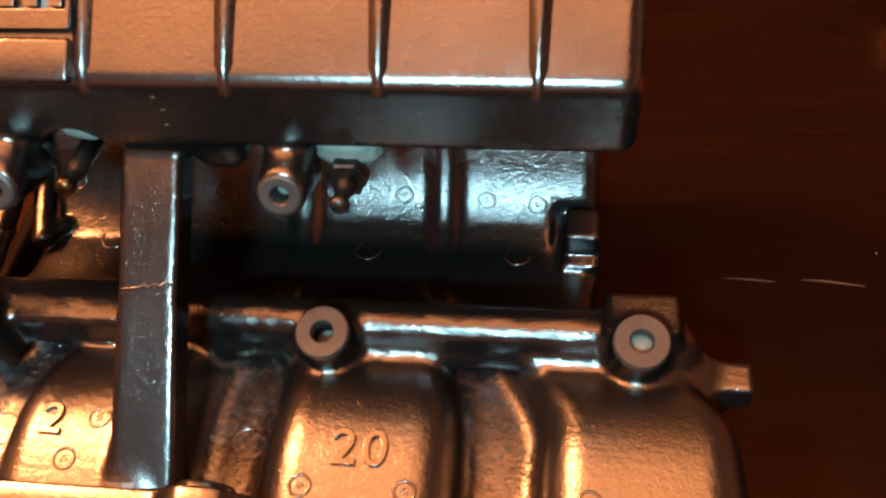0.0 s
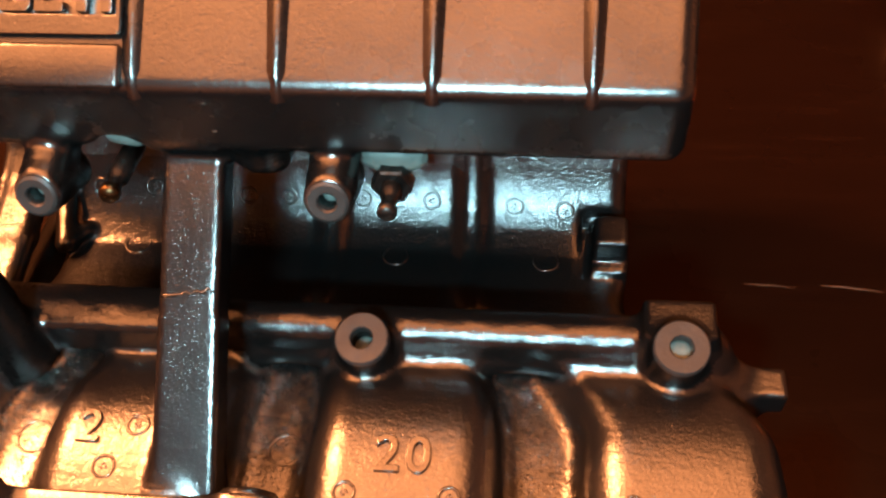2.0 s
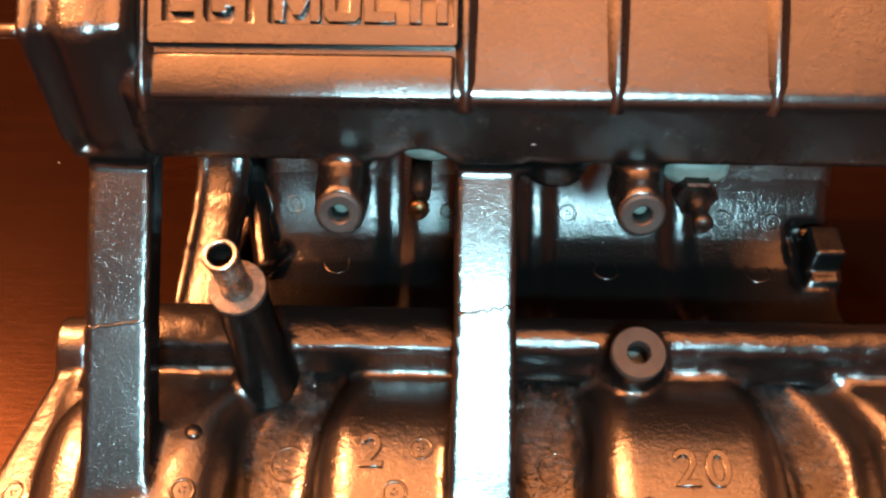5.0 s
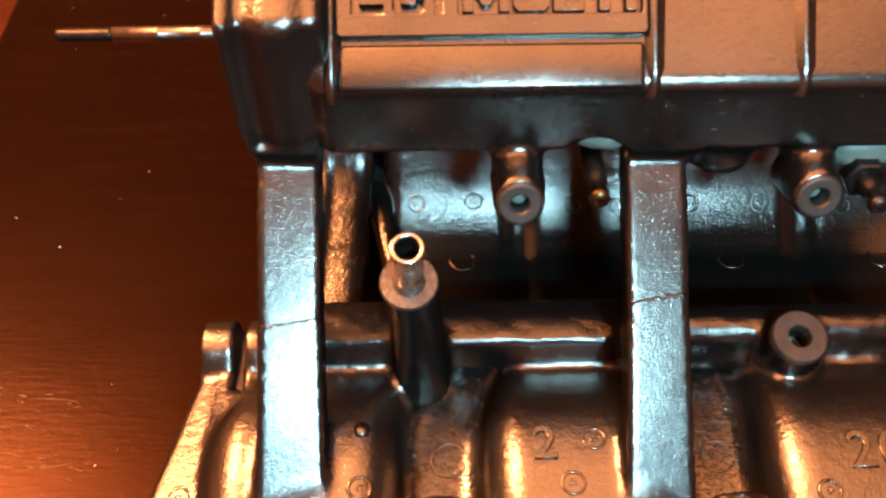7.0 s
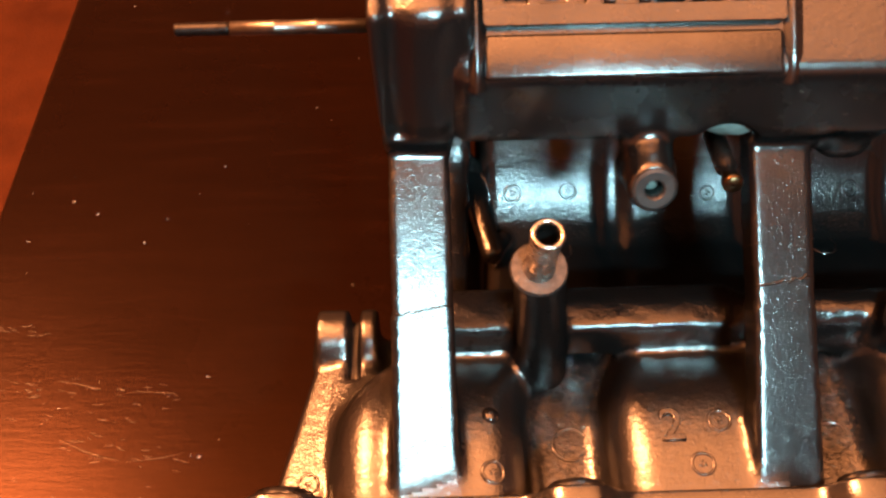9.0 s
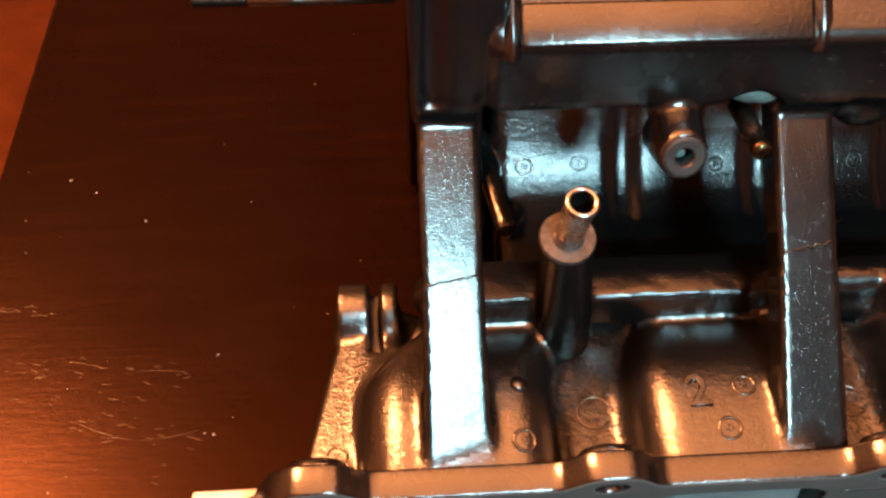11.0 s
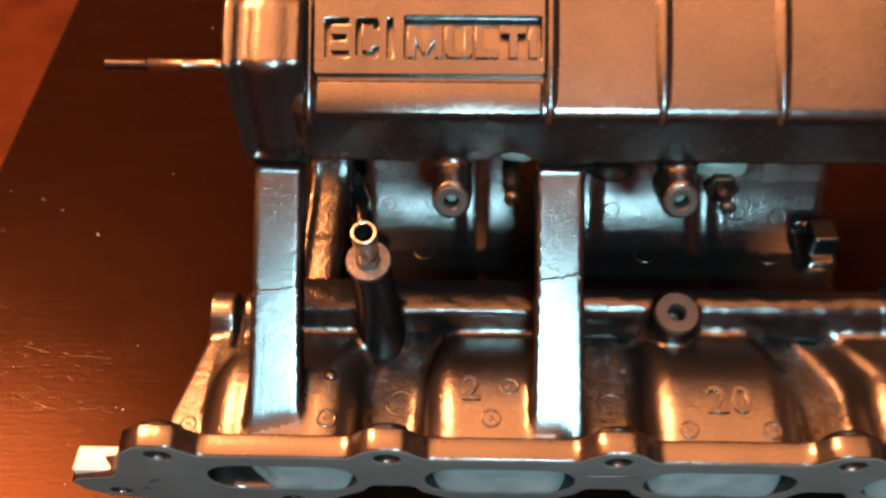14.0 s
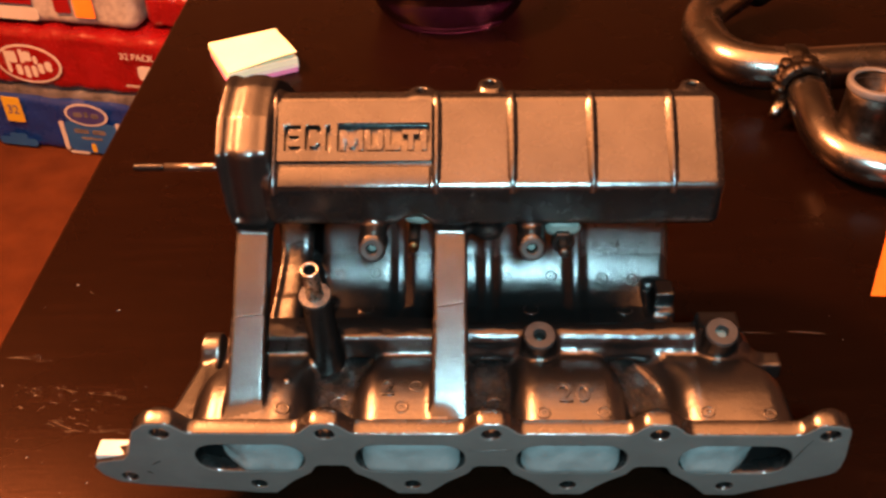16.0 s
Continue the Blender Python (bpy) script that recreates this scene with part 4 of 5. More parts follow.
# vacuum nipple
nip_m, nip_len = axis_frame((-0.1025, 0.0690, 0.1205), (-0.102, 0.0615, 0.1475))
nipple = part("vacuum_nipple", lathe_bm([(0.0, 0.0), (0.0054, 0.0), (0.0054, 0.0024), (0.0049, 0.0032), (0.0048, nip_len - 0.004), (0.0053, nip_len - 0.003), (0.0054, nip_len - 0.001), (0.0051, nip_len), (0.0039, nip_len), (0.0037, nip_len - 0.001), (0.0037, nip_len - 0.018), (0.0, nip_len - 0.018)], 32, nip_m), M_STEEL, manifold, "plated open vacuum nipple", smooth=True)
# dark liner, the shade down the hole is put into its colour
part("bore", lathe_bm([(0.0036, nip_len - 0.0012), (0.0035, nip_len - 0.017), (0.0, nip_len - 0.0172)], 24, nip_m), M_DARKSTEEL, nipple, "dark liner painting shade into the bore", smooth=True)
part("seat_ring", lathe_bm([(0.0050, -0.0010), (0.0091, -0.0010), (0.0095, 0.0006), (0.0091, 0.0018), (0.0050, 0.0020)], 32, nip_m), M_SEAT, nipple, "grainy bare seat ring")

# long stud in the throttle end
stud_y, stud_z = 0.159, 0.151
stud_prof = [(0.0, 0.0), (0.0024, 0.0)]
zz = 0.0006
while zz < 0.0195:
    stud_prof += [(0.0025, zz), (0.0030, zz + 0.0005)]
    zz += 0.0010
stud_prof += [(0.0031, 0.0200), (0.0031, 0.0350), (0.0033, 0.0353), (0.0033, 0.0368), (0.0031, 0.0371), (0.0031, 0.0500), (0.0033, 0.0503), (0.0033, 0.0520), (0.0031, 0.0524), (0.0031, 0.0720), (0.0, 0.0720)]
m, _ = axis_frame((-0.2275, stud_y, stud_z), (-0.15, stud_y, stud_z))
cut = next(i for i, (r, h) in enumerate(stud_prof) if h > 0.0195)
stud = part("stud", lathe_bm([(0.0, 0.0195)] + [(r * 0.84, h) for r, h in stud_prof[cut:]], 20, m), M_STUD, manifold, "long plated stud with a threaded end", smooth=True)
part("thread", lathe_bm([(r * 0.84, h) for r, h in stud_prof[:cut]] + [(0.0, 0.0197)], 20, m), M_DARKSTEEL, stud, "dark threaded end", smooth=True)


# masked fittings under the plenum
def hung_bolt(x, y, z, hexed):
    m, ln = axis_frame((x, y + 0.026, z - 0.004), (x, y, z))
    bolt = part("bolt", lathe_bm([(0, 0.0), (0.0034, 0.0), (0.0034, ln - 0.009), (0.0024, ln - 0.008), (0.0024, ln - 0.004), (0.0031, ln - 0.003), (0.0031, ln - 0.001), (0.0022, ln), (0, ln)], 20, m), M_DARKSTEEL, manifold, "dark bolt with a rounded tip", smooth=True)
    if not hexed:
        part("tip", lathe_bm([(0.0, ln - 0.0032), (0.0032, ln - 0.0030), (0.0033, ln - 0.0010), (0.0028, ln + 0.0002), (0.0, ln + 0.0003)], 20, m), M_BRASS, bolt, "dull brass tip", smooth=True)
    if hexed:
        part("hex", lathe_bm([(0.0, 0.007), (0.0064, 0.007), (0.0070, 0.0078), (0.0070, 0.0125), (0.0062, 0.0132), (0.0, 0.0132)], 6, m), M_DARKSTEEL, bolt)
    # crumpled pale masking paper behind it
    bm = bmesh.new()
    bmesh.ops.create_icosphere(bm, subdivisions=4, radius=1.0)
    for v in bm.verts:
        v.co *= 1 + 0.10 * noise.noise(v.co * 2.2 + Vector((x * 90, 0, 0))) + 0.04 * noise.noise(v.co * 6.0)
    bm.transform(Matrix.Translation((x + (0.0 if hexed else 0.0025), 0.0990, 0.1480 if hexed else 0.1562)) @ Matrix.Diagonal((0.0106 if hexed else 0.0088, 0.0045, 0.0058 if hexed else 0.0046, 1)))
    part("masking_paper", bm, M_TAPE, bolt, "pale crumpled masking paper", smooth=True)


hung_bolt(-0.044, 0.0765, 0.1505, False)
hung_bolt(0.0425, 0.0770, 0.1450, True)
# masking plugs down in the bores
for bx, by, bz, ax, r in ((0.030, 0.066, 0.0915, (0, 0.268, -0.963), 0.0042), (0.138, 0.067, 0.0935, (0, 0.268, -0.963), 0.0042)):
    c = Vector((bx, by, bz)) + Vector(ax) * (0.0105 if bx < 0.1 else 0.0040)
    m, _ = axis_frame(c, c - Vector(ax))
    part("bore_plug", lathe_bm([(r + 0.0006, -0.004), (r + 0.0004, -0.0006), (r * 0.7, 0.0004), (0, 0.0007)], 20, m), M_TAPE, manifold, "pale masking plug", smooth=True)
    m, _ = axis_frame(Vector((bx, by, bz)), Vector((bx, by, bz)) - Vector(ax))
    part("boss_face", lathe_bm([(r - 0.0004, -0.0035), (r - 0.0004, 0.0006), (r, 0.0011), (0.0089, 0.0011), (0.0094, 0.0005), (0.0095, -0.0030)], 40, m), M_FACE, manifold, "flat boss face")
for bx, by, bz in ((-0.068, 0.077, 0.149), (0.024, 0.080, 0.147)):
    m, _ = axis_frame((bx, by + 0.004, bz - 0.0018), (bx, by, bz))
    part("bore_plug", lathe_bm([(0.0029, -0.003), (0.0025, -0.0014), (0.0017, -0.0009), (0, -0.0007)], 16, m), M_TAPE, manifold, "pale masking plug", smooth=True)
    m, _ = axis_frame((bx, by, bz), (bx, by - 0.004, bz + 0.0018))
    part("boss_face", lathe_bm([(0.0028, -0.0020), (0.0029, 0.0003), (0.0034, 0.0009), (0.0059, 0.0010), (0.0068, 0.0004), (0.0074, -0.0020)], 40, m), M_FACE, manifold, "flat boss face")


# paper stuffed into the ports
def paper_wad(x0, x1, deep, seed, torn=0):
    """A wad of paper; torn says which end curls back ragged."""
    bm = bmesh.new()
    nx, nz = 26, 14
    grid = []
    for i in range(nx + 1):
        row = []
        for j in range(nz + 1):
            u, v = i / nx, j / nz
            x, z = x0 + (x1 - x0) * u, 0.0352 + 0.0326 * v
            bulge = 0.006 * (1 - (2 * u - 1) ** 8) * (1 - (2 * v - 1) ** 8) + 0.006 * (v - 0.5) * -0.35
            crease = 0.0010 * noise.noise(Vector((x * 90 + seed, z * 110, 0))) + 0.0003 * noise.noise(Vector((x * 420, z * 420 + seed, 2)))
            end = u if torn > 0 else 1 - u
            if torn:
                ragged = end ** 3 * (noise.noise(Vector((z * 160, seed, 1))) + 0.5 * noise.noise(Vector((z * 480, seed, 7))))
                x += torn * 0.008 * ragged
                bulge -= 0.010 * smooth01((end - 0.62) / 0.38)
            row.append(bm.verts.new((x, deep + 0.010 - bulge + crease, z)))
        grid.append(row)
    for i in range(nx):
        for j in range(nz):
            bm.faces.new((grid[i][j], grid[i + 1][j], grid[i + 1][j + 1], grid[i][j + 1]))
    rim = [grid[i][0] for i in range(nx + 1)] + [grid[nx][j] for j in range(1, nz + 1)] + [grid[i][nz] for i in range(nx - 1, -1, -1)] + [grid[0][j] for j in range(nz - 1, 0, -1)]
    back = [bm.verts.new((v.co.x, deep + 0.022, v.co.z)) for v in rim]
    for k in range(len(rim)):
        j = (k + 1) % len(rim)
        bm.faces.new((rim[k], back[k], back[j], rim[j]))
    bm.faces.new(back)
    bmesh.ops.recalc_face_normals(bm, faces=bm.faces[:])
    ob = part("paper_wad", bm, M_PAPER, smooth=True)
    return tagged(ob, "crumpled white paper towel stuffed into an intake port", "paper towel", "paper towels in the ports")


paper_wad(-0.1590, -0.1105, 0.002, 1.0, -1)
paper_wad(-0.0750, -0.0180, 0.002, 5.0)
paper_wad(0.0180, 0.0750, 0.002, 9.0)
paper_wad(0.1105, 0.1530, 0.002, 14.0, 1)


# ---- small things on the table ----
def sticky_notes():
    pad = thing("sticky_note_pad", "stack of yellow and pink square sticky notes", "note pad", (-0.2460, 0.5810, 0.0), 27.0)
    z = 0.0
    for k, (mat, h) in enumerate(((M_NOTE_PINK, 0.005), (M_NOTE_WHITE, 0.004), (M_NOTE, 0.007))):
        part("sheet_block", box_bm((-0.038, -0.038, z), (0.038, 0.038, z + h - 0.0003), 0.0003, 1, pose(0.0006 * (k % 2), 0, 0, 0, 0, 0.8 * (k % 3) - 0.8)), mat, pad)
        z += h
    # top sheet that curls up at one corner
    bm = bmesh.new()
    n = 12
    lift = [[z + 0.0008 + 0.006 * smooth01((i / n + (1 - j / n) - 0.9) / 1.1) for j in range(n + 1)] for i in range(n + 1)]
    top = [[bm.verts.new((-0.038 + 0.076 * i / n, -0.038 + 0.076 * j / n, lift[i][j])) for j in range(n + 1)] for i in range(n + 1)]
    low = [[bm.verts.new((-0.038 + 0.076 * i / n, -0.038 + 0.076 * j / n, lift[i][j] - 0.0005)) for j in range(n + 1)] for i in range(n + 1)]
    for i in range(n):
        for j in range(n):
            bm.faces.new((top[i][j], top[i + 1][j], top[i + 1][j + 1], top[i][j + 1]))
            bm.faces.new((low[i][j + 1], low[i + 1][j + 1], low[i + 1][j], low[i][j]))
    rim = [(i, 0) for i in range(n)] + [(n, j) for j in range(n)] + [(i, n) for i in range(n, 0, -1)] + [(0, j) for j in range(n, 0, -1)]
    for (a, b), (c, d) in zip(rim, rim[1:] + rim[:1]):
        bm.faces.new((low[a][b], low[c][d], top[c][d], top[a][b]))
    part("top_sheet", bm, M_NOTE, pad)


sticky_notes()


def exhaust_header():
    head = thing("exhaust_header", "brushed steel tubular exhaust header with dark welds on table", "exhaust part", (0.30, 0.45, 0.0))
    off = Vector((0.30, 0.45, 0.0))
    r = 0.0215

    def tube(name, knots, rad=r, label="", mat=M_PIPE):
        return part(name, tube_bm([Vector(p) - off for p in arc_points(knots, 8)], rad, 32), mat, head, label, smooth=True)

    tube("primary_tube", [(0.325, 0.690, 0.060), (0.290, 0.665, 0.045), (0.241, 0.617, 0.034), (0.236, 0.562, 0.031), (0.256, 0.521, 0.030), (0.303, 0.505, 0.030), (0.37, 0.510, 0.030), (0.46, 0.518, 0.030), (0.60, 0.53, 0.030)])
    tube("branch_tube", [(0.307, 0.492, 0.034), (0.306, 0.446, 0.032), (0.3045, 0.404, 0.028), (0.311, 0.372, 0.025), (0.328, 0.351, 0.023), (0.36, 0.339, 0.022), (0.42, 0.334, 0.022), (0.50, 0.336, 0.022)], 0.0185)
    for a, b, rr in (((0.296, 0.662, 0.048), (0.316, 0.678, 0.056), 0.028), ((0.304, 0.470, 0.035), (0.304, 0.456, 0.035), 0.0250), ((0.297, 0.506, 0.030), (0.318, 0.505, 0.030), 0.0240)):
        a, b = Vector(a) - off, Vector(b) - off
        m, ln = axis_frame(a, b)
        prof = [(0.018, 0), (rr - 0.002, 0), (rr, 0.002), (rr + 0.0006, ln / 2), (rr, ln - 0.002), (rr - 0.002, ln), (0.018, ln)]
        part("weld_collar", lathe_bm(prof, 28, m), M_WELD, head, "dark lumpy weld collar", smooth=True)
    for k in range(22):
        a = k * 0.285
        c = Vector((0.304 + 0.0225 * math.cos(a), 0.476 - 0.005 * (k % 4), 0.035 + 0.0225 * math.sin(a))) - off
        bm = bmesh.new()
        bmesh.ops.create_icosphere(bm, subdivisions=2, radius=0.0040 + 0.0012 * (k % 3), matrix=Matrix.Translation(c) @ Matrix.Diagonal((1, 1.5, 0.8, 1)))
        for v in bm.verts:
            v.co += 0.0012 * Vector((noise.noise(v.co * 300), noise.noise(v.co * 260 + Vector((3, 0, 0))), noise.noise(v.co * 280 + Vector((0, 7, 0)))))
        part("weld_bead", bm, M_WELD, head, smooth=True)
    m, ln = axis_frame(Vector((0.287, 0.456, 0.024)) - off, Vector((0.274, 0.440, 0.016)) - off)
    part("bung", lathe_bm([(0, 0), (0.006, 0), (0.006, ln - 0.004), (0.0045, ln - 0.003), (0.0045, ln), (0, ln)], 16, m), M_PIPE, head, smooth=True)
    # stepped cup with a bright rim
    base = Vector((0.3400, 0.389, 0.0)) - off
    cup = part("collector_cup", lathe_bm([(0.034, 0.0), (0.035, 0.004), (0.034, 0.022), (0.028, 0.030), (0.0255, 0.034), (0.0245, 0.060), (0.0245, 0.078), (0.0205, 0.078), (0.020, 0.040), (0.0, 0.038)], 40, Matrix.Translation(base)), M_WELD, head, "dark stepped collector cup", smooth=True)
    part("rim", lathe_bm([(0.0200, 0.074), (0.0250, 0.074), (0.0258, 0.076), (0.0258, 0.080), (0.0250, 0.0815), (0.0208, 0.0815), (0.0200, 0.080)], 40, Matrix.Translation(base)), M_BARE, cup, "bright machined rim", smooth=True)


exhaust_header()


def purple_bowl():
    prof = [(0.0, 0.0), (0.070, 0.0), (0.080, 0.003), (0.088, 0.016), (0.094, 0.034), (0.098, 0.055), (0.0995, 0.056), (0.0975, 0.056), (0.091, 0.032), (0.084, 0.016), (0.076, 0.007), (0.0, 0.006)]
    ob = part("glass_bowl", lathe_bm(prof, 56, Matrix.Translation((-0.036, 0.720, 0.0005))), M_GLASS, smooth=True)
    tagged(ob, "shallow purple tinted glass bowl on the table", "bowl")


purple_bowl()

bm = bmesh.new()
pts = [(0.293, 0.202), (0.350, 0.200), (0.420, 0.270), (0.360, 0.335), (0.333, 0.283)]
face = bm.faces.new([bm.verts.new((x, y, 0.001 + 0.012 * (y - 0.2))) for x, y in pts])
bmesh.ops.solidify(bm, geom=[face], thickness=0.0004)
tagged(part("paper_scrap", bm, M_ORANGE), "bright orange paper scrap lying on the table", "paper")

# scratches and lint on the table top
M_SCRATCH = surface("raw_wood_scratch", (0.06, 0.026, 0.013), (0.13, 0.058, 0.03), (0.4, 0.6), 0.0, 60.0, 400.0, 0.0002)

M_FINE_SCRATCH = surface("fine_wood_scratch", (0.012, 0.005, 0.0025), (0.034, 0.014, 0.007), (0.25, 0.4), 0.0, 60.0, 400.0, 0.0002)


def scratch(a, b, width, bow=0.0, mat=M_SCRATCH):
    n = 14
    pts = []
    for i in range(n + 1):
        t = i / n
        w = 4 * t * (1 - t)
        pts.append((a[0] + (b[0] - a[0]) * t, a[1] + (b[1] - a[1]) * t + bow * w + 0.0004 * noise.noise(Vector((i * 0.8, a[0] * 50, 0))), 0.0))
    rad = [width * (0.25 + 0.75 * math.sin(math.pi * min(max(i / n, 0.04), 0.96))) for i in range(n + 1)]
    bm = tube_bm(pts, rad, 6)
    bm.transform(Matrix.Diagonal((1, 1, 0.45, 1)))
    part("scratch", bm, mat, table, smooth=True)


for a, b, w, bow in (((0.186, 0.1632), (0.209, 0.1622), 0.00028, 0.0003), ((0.2205, 0.1640), (0.248, 0.1615), 0.00045, 0.0006)):
    scratch(a, b, w, bow)

# worn patch by the table's edge: fine curved scratches with short flecks strewn along them
rng = random.Random(4)
for a, b, w, bow in (((-0.298, 0.078), (-0.270, 0.0672), 0.00020, -0.0012), ((-0.268, 0.0670), (-0.244, 0.0705), 0.00016, -0.0008), ((-0.350, 0.1365), (-0.334, 0.1352), 0.00030, 0.0004),
                     ((-0.306, 0.1075), (-0.288, 0.1030), 0.00014, 0.0006), ((-0.274, 0.1005), (-0.251, 0.0990), 0.00016, 0.0008)):
    scratch(a, b, w, bow, M_FINE_SCRATCH)
WORN = [((-0.335, 0.106), (-0.250, 0.099), 30, 0.0040), ((-0.330, 0.096), (-0.262, 0.088), 18, 0.0045), ((-0.300, 0.079), (-0.245, 0.069), 22, 0.0030), ((-0.350, 0.137), (-0.318, 0.134), 12, 0.0015), ((-0.345, 0.060), (-0.255, 0.050), 14, 0.0060)]
for a, b, count, spread in WORN:
    for k in range(count):
        t = rng.random()
        x, y = a[0] + (b[0] - a[0]) * t, a[1] + (b[1] - a[1]) * t + rng.gauss(0, spread)
        ln = rng.uniform(0.0008, 0.0050)
        scratch((x, y), (x + ln, y - ln * rng.uniform(-0.15, 0.40)), rng.uniform(0.00008, 0.00022), rng.uniform(-0.0003, 0.0003), M_FINE_SCRATCH)
bm = bmesh.new()
for k in range(58):
    x, y = rng.uniform(-0.35, -0.17), rng.uniform(0.0, 0.40)
    if k > 46:
        x, y = rng.uniform(0.18, 0.42), rng.uniform(0.05, 0.45)
    if k < 9:
        x, y = rng.uniform(-0.35, -0.22), rng.uniform(-0.01, 0.11)
    s = rng.choice((0.00010, 0.00013, 0.00017, 0.00024))
    bmesh.ops.create_icosphere(bm, subdivisions=1, radius=s, matrix=Matrix.Translation((x, y, s * 0.3)) @ pose(0, 0, 0, 0, 0, rng.uniform(-25, 25)) @ Matrix.Diagonal((rng.uniform(1, 5), 1, 0.6, 1)))
bmesh.ops.create_icosphere(bm, subdivisions=2, radius=0.0005, matrix=Matrix.Translation((-0.281, 0.187, 0.0005)))
lint = part("lint", bm, M_WHITE)
tagged(lint, "scattered pale lint and dust specks on the table", "dust", "", "stuff")


# ---- drink packs on the floor ----
PACK = pose(-1.165, 1.585, FLOOR, 0, 0, -11.0)


def puffy_box(w, d, h, bulge, seed, cells):
    """A shrink-wrapped block whose faces swell over the cans or bottles inside."""
    bm = bmesh.new()
    bmesh.ops.create_cube(bm, size=1.0, matrix=Matrix.Translation((w / 2, d / 2, h / 2)) @ Matrix.Diagonal((w, d, h, 1)))
    bmesh.ops.bevel(bm, geom=bm.edges[:], offset=0.018, segments=3, affect="EDGES", profile=0.5)
    bmesh.ops.subdivide_edges(bm, edges=[e for e in bm.edges if e.calc_length() > 0.06], cuts=23, use_grid_fill=True)
    for v in bm.verts:
        x, y, z = v.co
        lump = abs(math.sin(math.pi * cells * x / w))
        wr = noise.noise(Vector((x * 14 + seed, y * 14, z * 22)))
        if y < 0.02:
            v.co.y -= bulge * (lump - 0.5) + 0.004 * wr
        if z > h - 0.02:
            v.co.z += bulge * 0.8 * (lump - 0.5) + 0.003 * wr
    return bm


def front_decal(name, parent, u0, u1, z0, z1, mat, label="", round_=0.004, lift=0.010, oval=False):
    if oval:
        lp = [((u0 + u1) / 2 + (u1 - u0) / 2 * math.cos(2 * math.pi * i / 40), (z0 + z1) / 2 + (z1 - z0) / 2 * math.sin(2 * math.pi * i / 40)) for i in range(40)]
    else:
        lp = round_rect((u0 + u1) / 2, (z0 + z1) / 2, (u1 - u0) / 2, (z1 - z0) / 2, min(round_, (z1 - z0) / 2.1, (u1 - u0) / 2.1), 4)
    me = flat_curve(name, [lp], 0.0006)
    me.transform(pose(0, -0.0085 - (lift - 0.009) * 0.3, 0, 90, 0, 0))
    return link_mesh(name, me, mat, parent, label, smooth=False)


def front_text(name, parent, body, size, u, z, mat, lift=0.012):
    me = text_mesh(body, size, 0.0006)
    me.transform(pose(u, -0.0085 - (lift - 0.009) * 0.3, z, 90, 0, 0))
    return link_mesh(name, me, mat, parent, "", smooth=False)


def water_pack():
    pack = thing("water_pack", "blue and clear shrink-wrapped bottled water pack on carpet", "drink pack")
    pack.matrix_world = PACK
    part("wrap", puffy_box(0.56, 0.36, 0.142, 0.005, 2.0, 8), M_BLUE, pack, smooth=True)
    part("clear_wrap", puffy_box(0.55, 0.34, 0.060, 0.006, 6.0, 8), M_CLEAR, pack, smooth=True).location = (0.005, 0.010, 0.106)
    for i in range(8):
        bm = lathe_bm([(0.0, 0.0), (0.028, 0.0), (0.029, 0.003), (0.024, 0.010), (0.013, 0.014), (0.0, 0.015)], 16, Matrix.Translation((0.035 + 0.07 * i, 0.040, 0.150)))
        part("bottle_neck", bm, M_CLEAR, pack, smooth=True)
    front_decal("count_tag", pack, 0.070, 0.117, 0.076, 0.142, M_YELLOW, "yellow count tag", lift=0.013)
    front_text("tag_number", pack, "32", 0.032, 0.0935, 0.108, M_NAVY, lift=0.0155)
    front_decal("label_panel", pack, 0.215, 0.352, 0.010, 0.092, M_LIGHTBLUE, lift=0.0110, round_=0.016)
    front_decal("label_edge", pack, 0.203, 0.214, 0.012, 0.090, M_WHITE, lift=0.0120)
    front_decal("label_edge", pack, 0.348, 0.358, 0.020, 0.098, M_WHITE, lift=0.0120)
    front_decal("label_oval_rim", pack, 0.226, 0.334, 0.084, 0.142, M_WHITE, lift=0.0130, oval=True)
    front_decal("label_oval", pack, 0.232, 0.328, 0.089, 0.137, M_NAVY, lift=0.0150, oval=True)
    front_decal("label_bar", pack, 0.248, 0.270, 0.106, 0.118, M_CLEAR, lift=0.0170)
    front_decal("label_bar", pack, 0.276, 0.286, 0.106, 0.122, M_CLEAR, lift=0.0170)
    front_decal("label_bar", pack, 0.292, 0.312, 0.106, 0.118, M_CLEAR, lift=0.0170)
    front_decal("label_bar", pack, 0.238, 0.276, 0.062, 0.074, M_CLEAR, lift=0.0135)
    front_decal("label_bar", pack, 0.284, 0.318, 0.062, 0.074, M_CLEAR, lift=0.0135)
    front_decal("label_bar", pack, 0.252, 0.306, 0.046, 0.053, M_CLEAR, lift=0.0135)
    front_decal("label_bar", pack, 0.272, 0.284, 0.012, 0.036, M_YELLOW, lift=0.0135)
    front_decal("label_bar", pack, 0.318, 0.332, 0.018, 0.040, M_YELLOW, lift=0.0135)
    front_decal("label_edge", pack, 0.212, 0.262, 0.004, 0.011, M_WHITE, lift=0.0120)
    front_decal("label_band", pack, 0.030, 0.130, 0.010, 0.030, M_LIGHTBLUE, lift=0.0115, round_=0.012)
    front_decal("label_band", pack, 0.060, 0.105, 0.030, 0.042, M_LIGHTBLUE, lift=0.0115, round_=0.005)


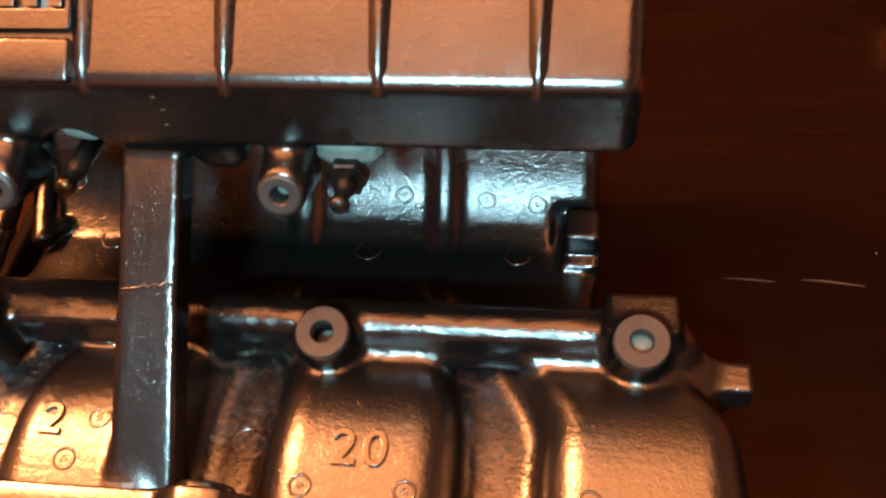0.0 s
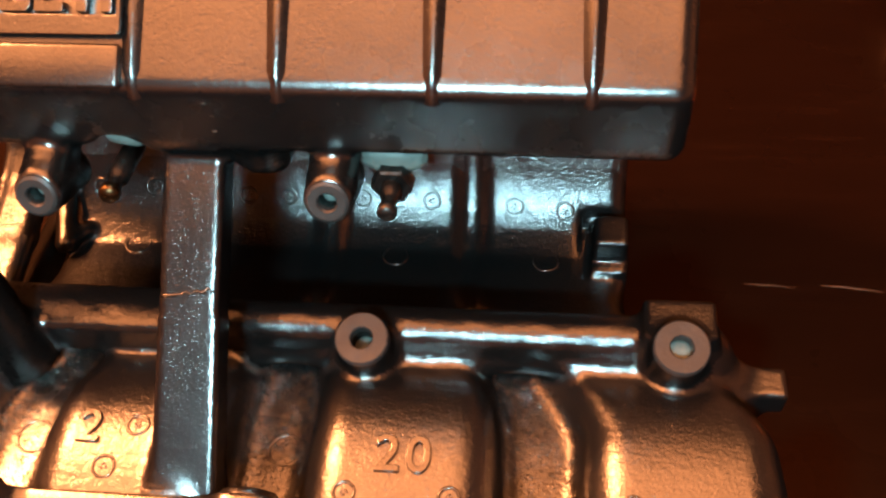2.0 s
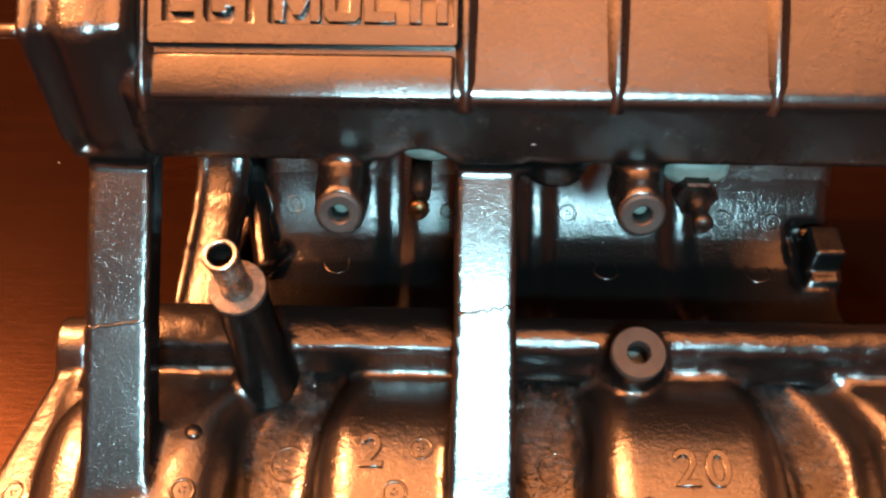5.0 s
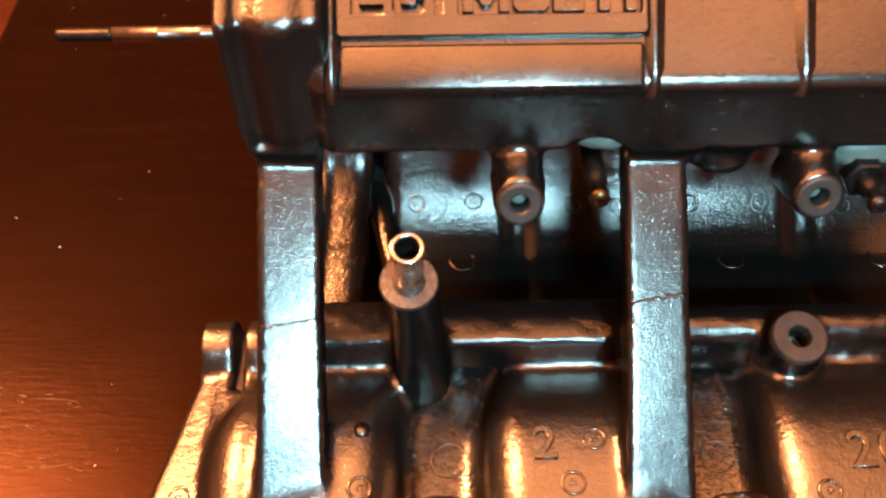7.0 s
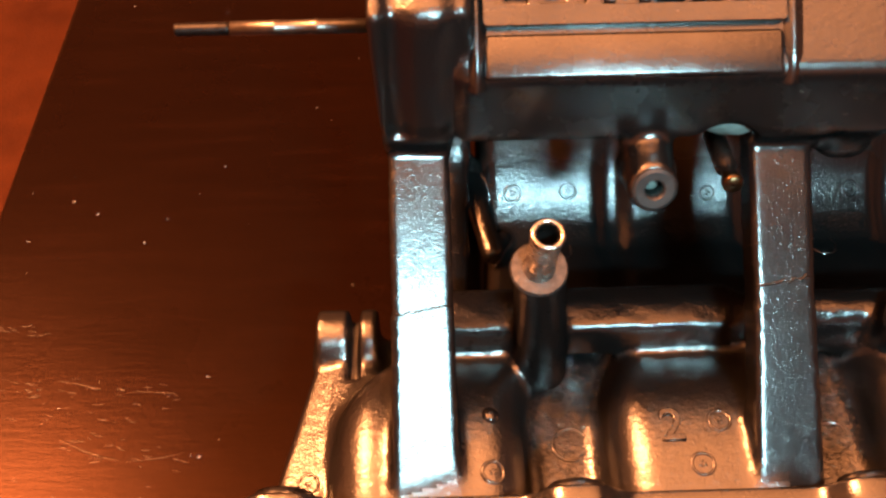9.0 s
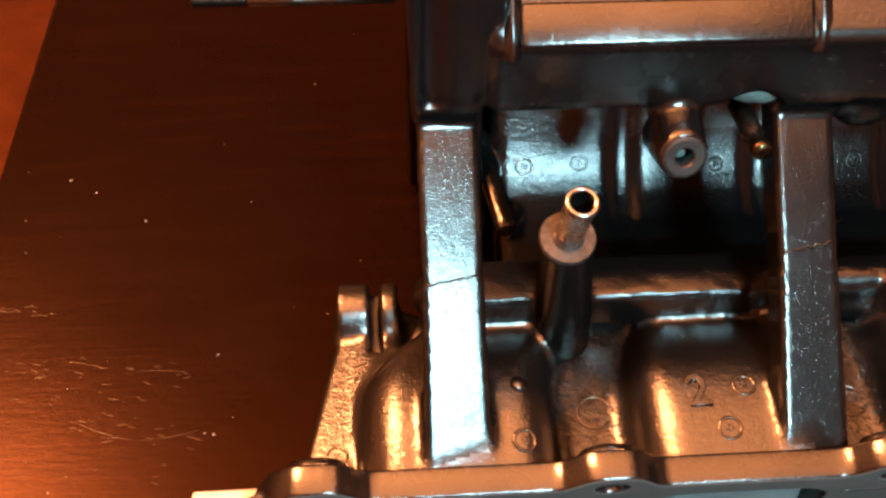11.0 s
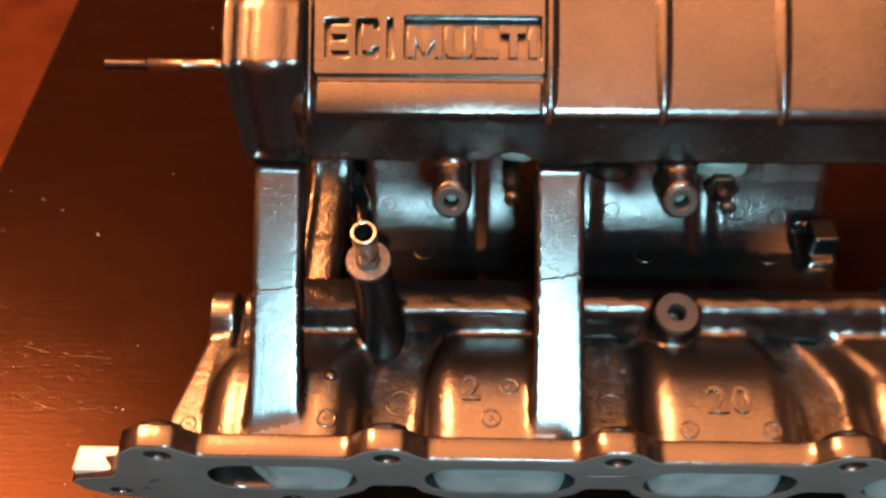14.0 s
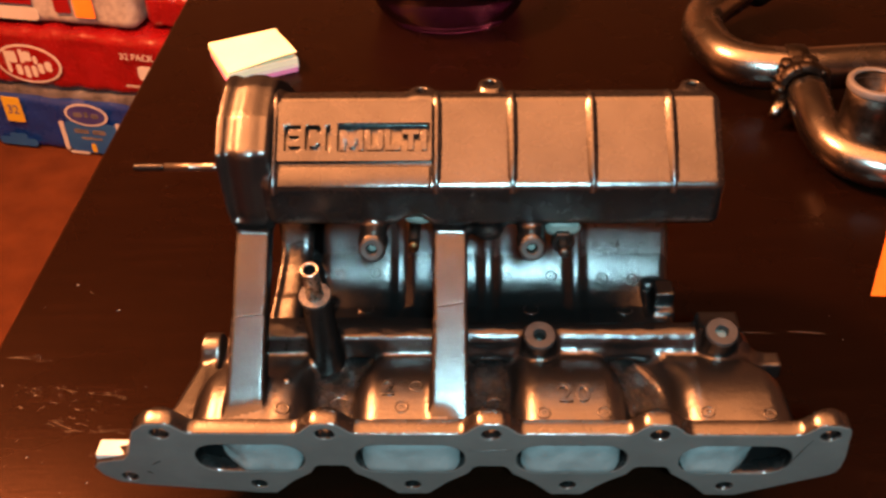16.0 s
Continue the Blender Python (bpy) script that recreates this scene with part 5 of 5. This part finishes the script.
def soda_pack():
    pack = thing("soda_can_pack", "red shrink-wrapped soda can pack stacked on bottled water", "drink pack")
    pack.matrix_world = PACK @ pose(-0.02, 0.004, 0.1670)
    part("wrap", puffy_box(0.58, 0.30, 0.142, 0.008, 8.0, 8), M_RED, pack, smooth=True)
    front_decal("logo_rim", pack, 0.110, 0.272, 0.018, 0.112, M_WHITE, "pale oval rim", lift=0.0130, oval=True)
    front_decal("logo_oval", pack, 0.116, 0.266, 0.023, 0.107, M_RED, lift=0.0150, oval=True)
    for u0, u1, z0, z1 in ((0.136, 0.146, 0.040, 0.094), (0.146, 0.166, 0.066, 0.094), (0.174, 0.184, 0.066, 0.100), (0.184, 0.202, 0.072, 0.096), (0.206, 0.216, 0.066, 0.086), (0.158, 0.172, 0.036, 0.062), (0.178, 0.190, 0.030, 0.060), (0.196, 0.208, 0.034, 0.062), (0.213, 0.227, 0.044, 0.068), (0.232, 0.248, 0.050, 0.074)):
        front_decal("logo_bar", pack, u0, u1, z0, z1, M_WHITE, lift=0.0170, round_=0.005)
    front_text("count_text", pack, "32 PACK", 0.021, 0.462, 0.104, M_WHITE, lift=0.015)
    front_decal("can_print", pack, 0.458, 0.494, 0.050, 0.084, M_WHITE, lift=0.0140, round_=0.008)
    front_decal("fine_print_bar", pack, 0.420, 0.490, 0.030, 0.035, M_GREY_CARTON, lift=0.0140)


def top_carton():
    pack = thing("grey_carton", "speckled grey and white carton with orange and red tags", "carton")
    pack.matrix_world = PACK @ pose(-0.06, 0.030, 0.3160)
    part("wrap", puffy_box(0.50, 0.26, 0.11, 0.004, 5.0, 5), M_GREY_CARTON, pack, smooth=True)
    front_decal("white_label", pack, 0.02, 0.275, 0.010, 0.040, M_WHITE, lift=0.009, round_=0.012)
    front_decal("red_label", pack, 0.02, 0.265, 0.047, 0.095, M_RED, lift=0.009)
    front_decal("orange_tag", pack, 0.365, 0.412, 0.026, 0.095, M_ORANGE, lift=0.011)
    front_decal("red_tag", pack, 0.318, 0.356, 0.034, 0.095, M_RED, lift=0.011)


def red_bundle():
    pack = thing("red_drink_bundle", "second red wrapped drink pack behind the carton", "drink pack")
    pack.matrix_world = PACK @ pose(0.45, 0.05, 0.3160)
    part("wrap", puffy_box(0.12, 0.24, 0.075, 0.005, 3.0, 3), M_RED, pack, smooth=True)


water_pack()
soda_pack()
top_carton()
red_bundle()
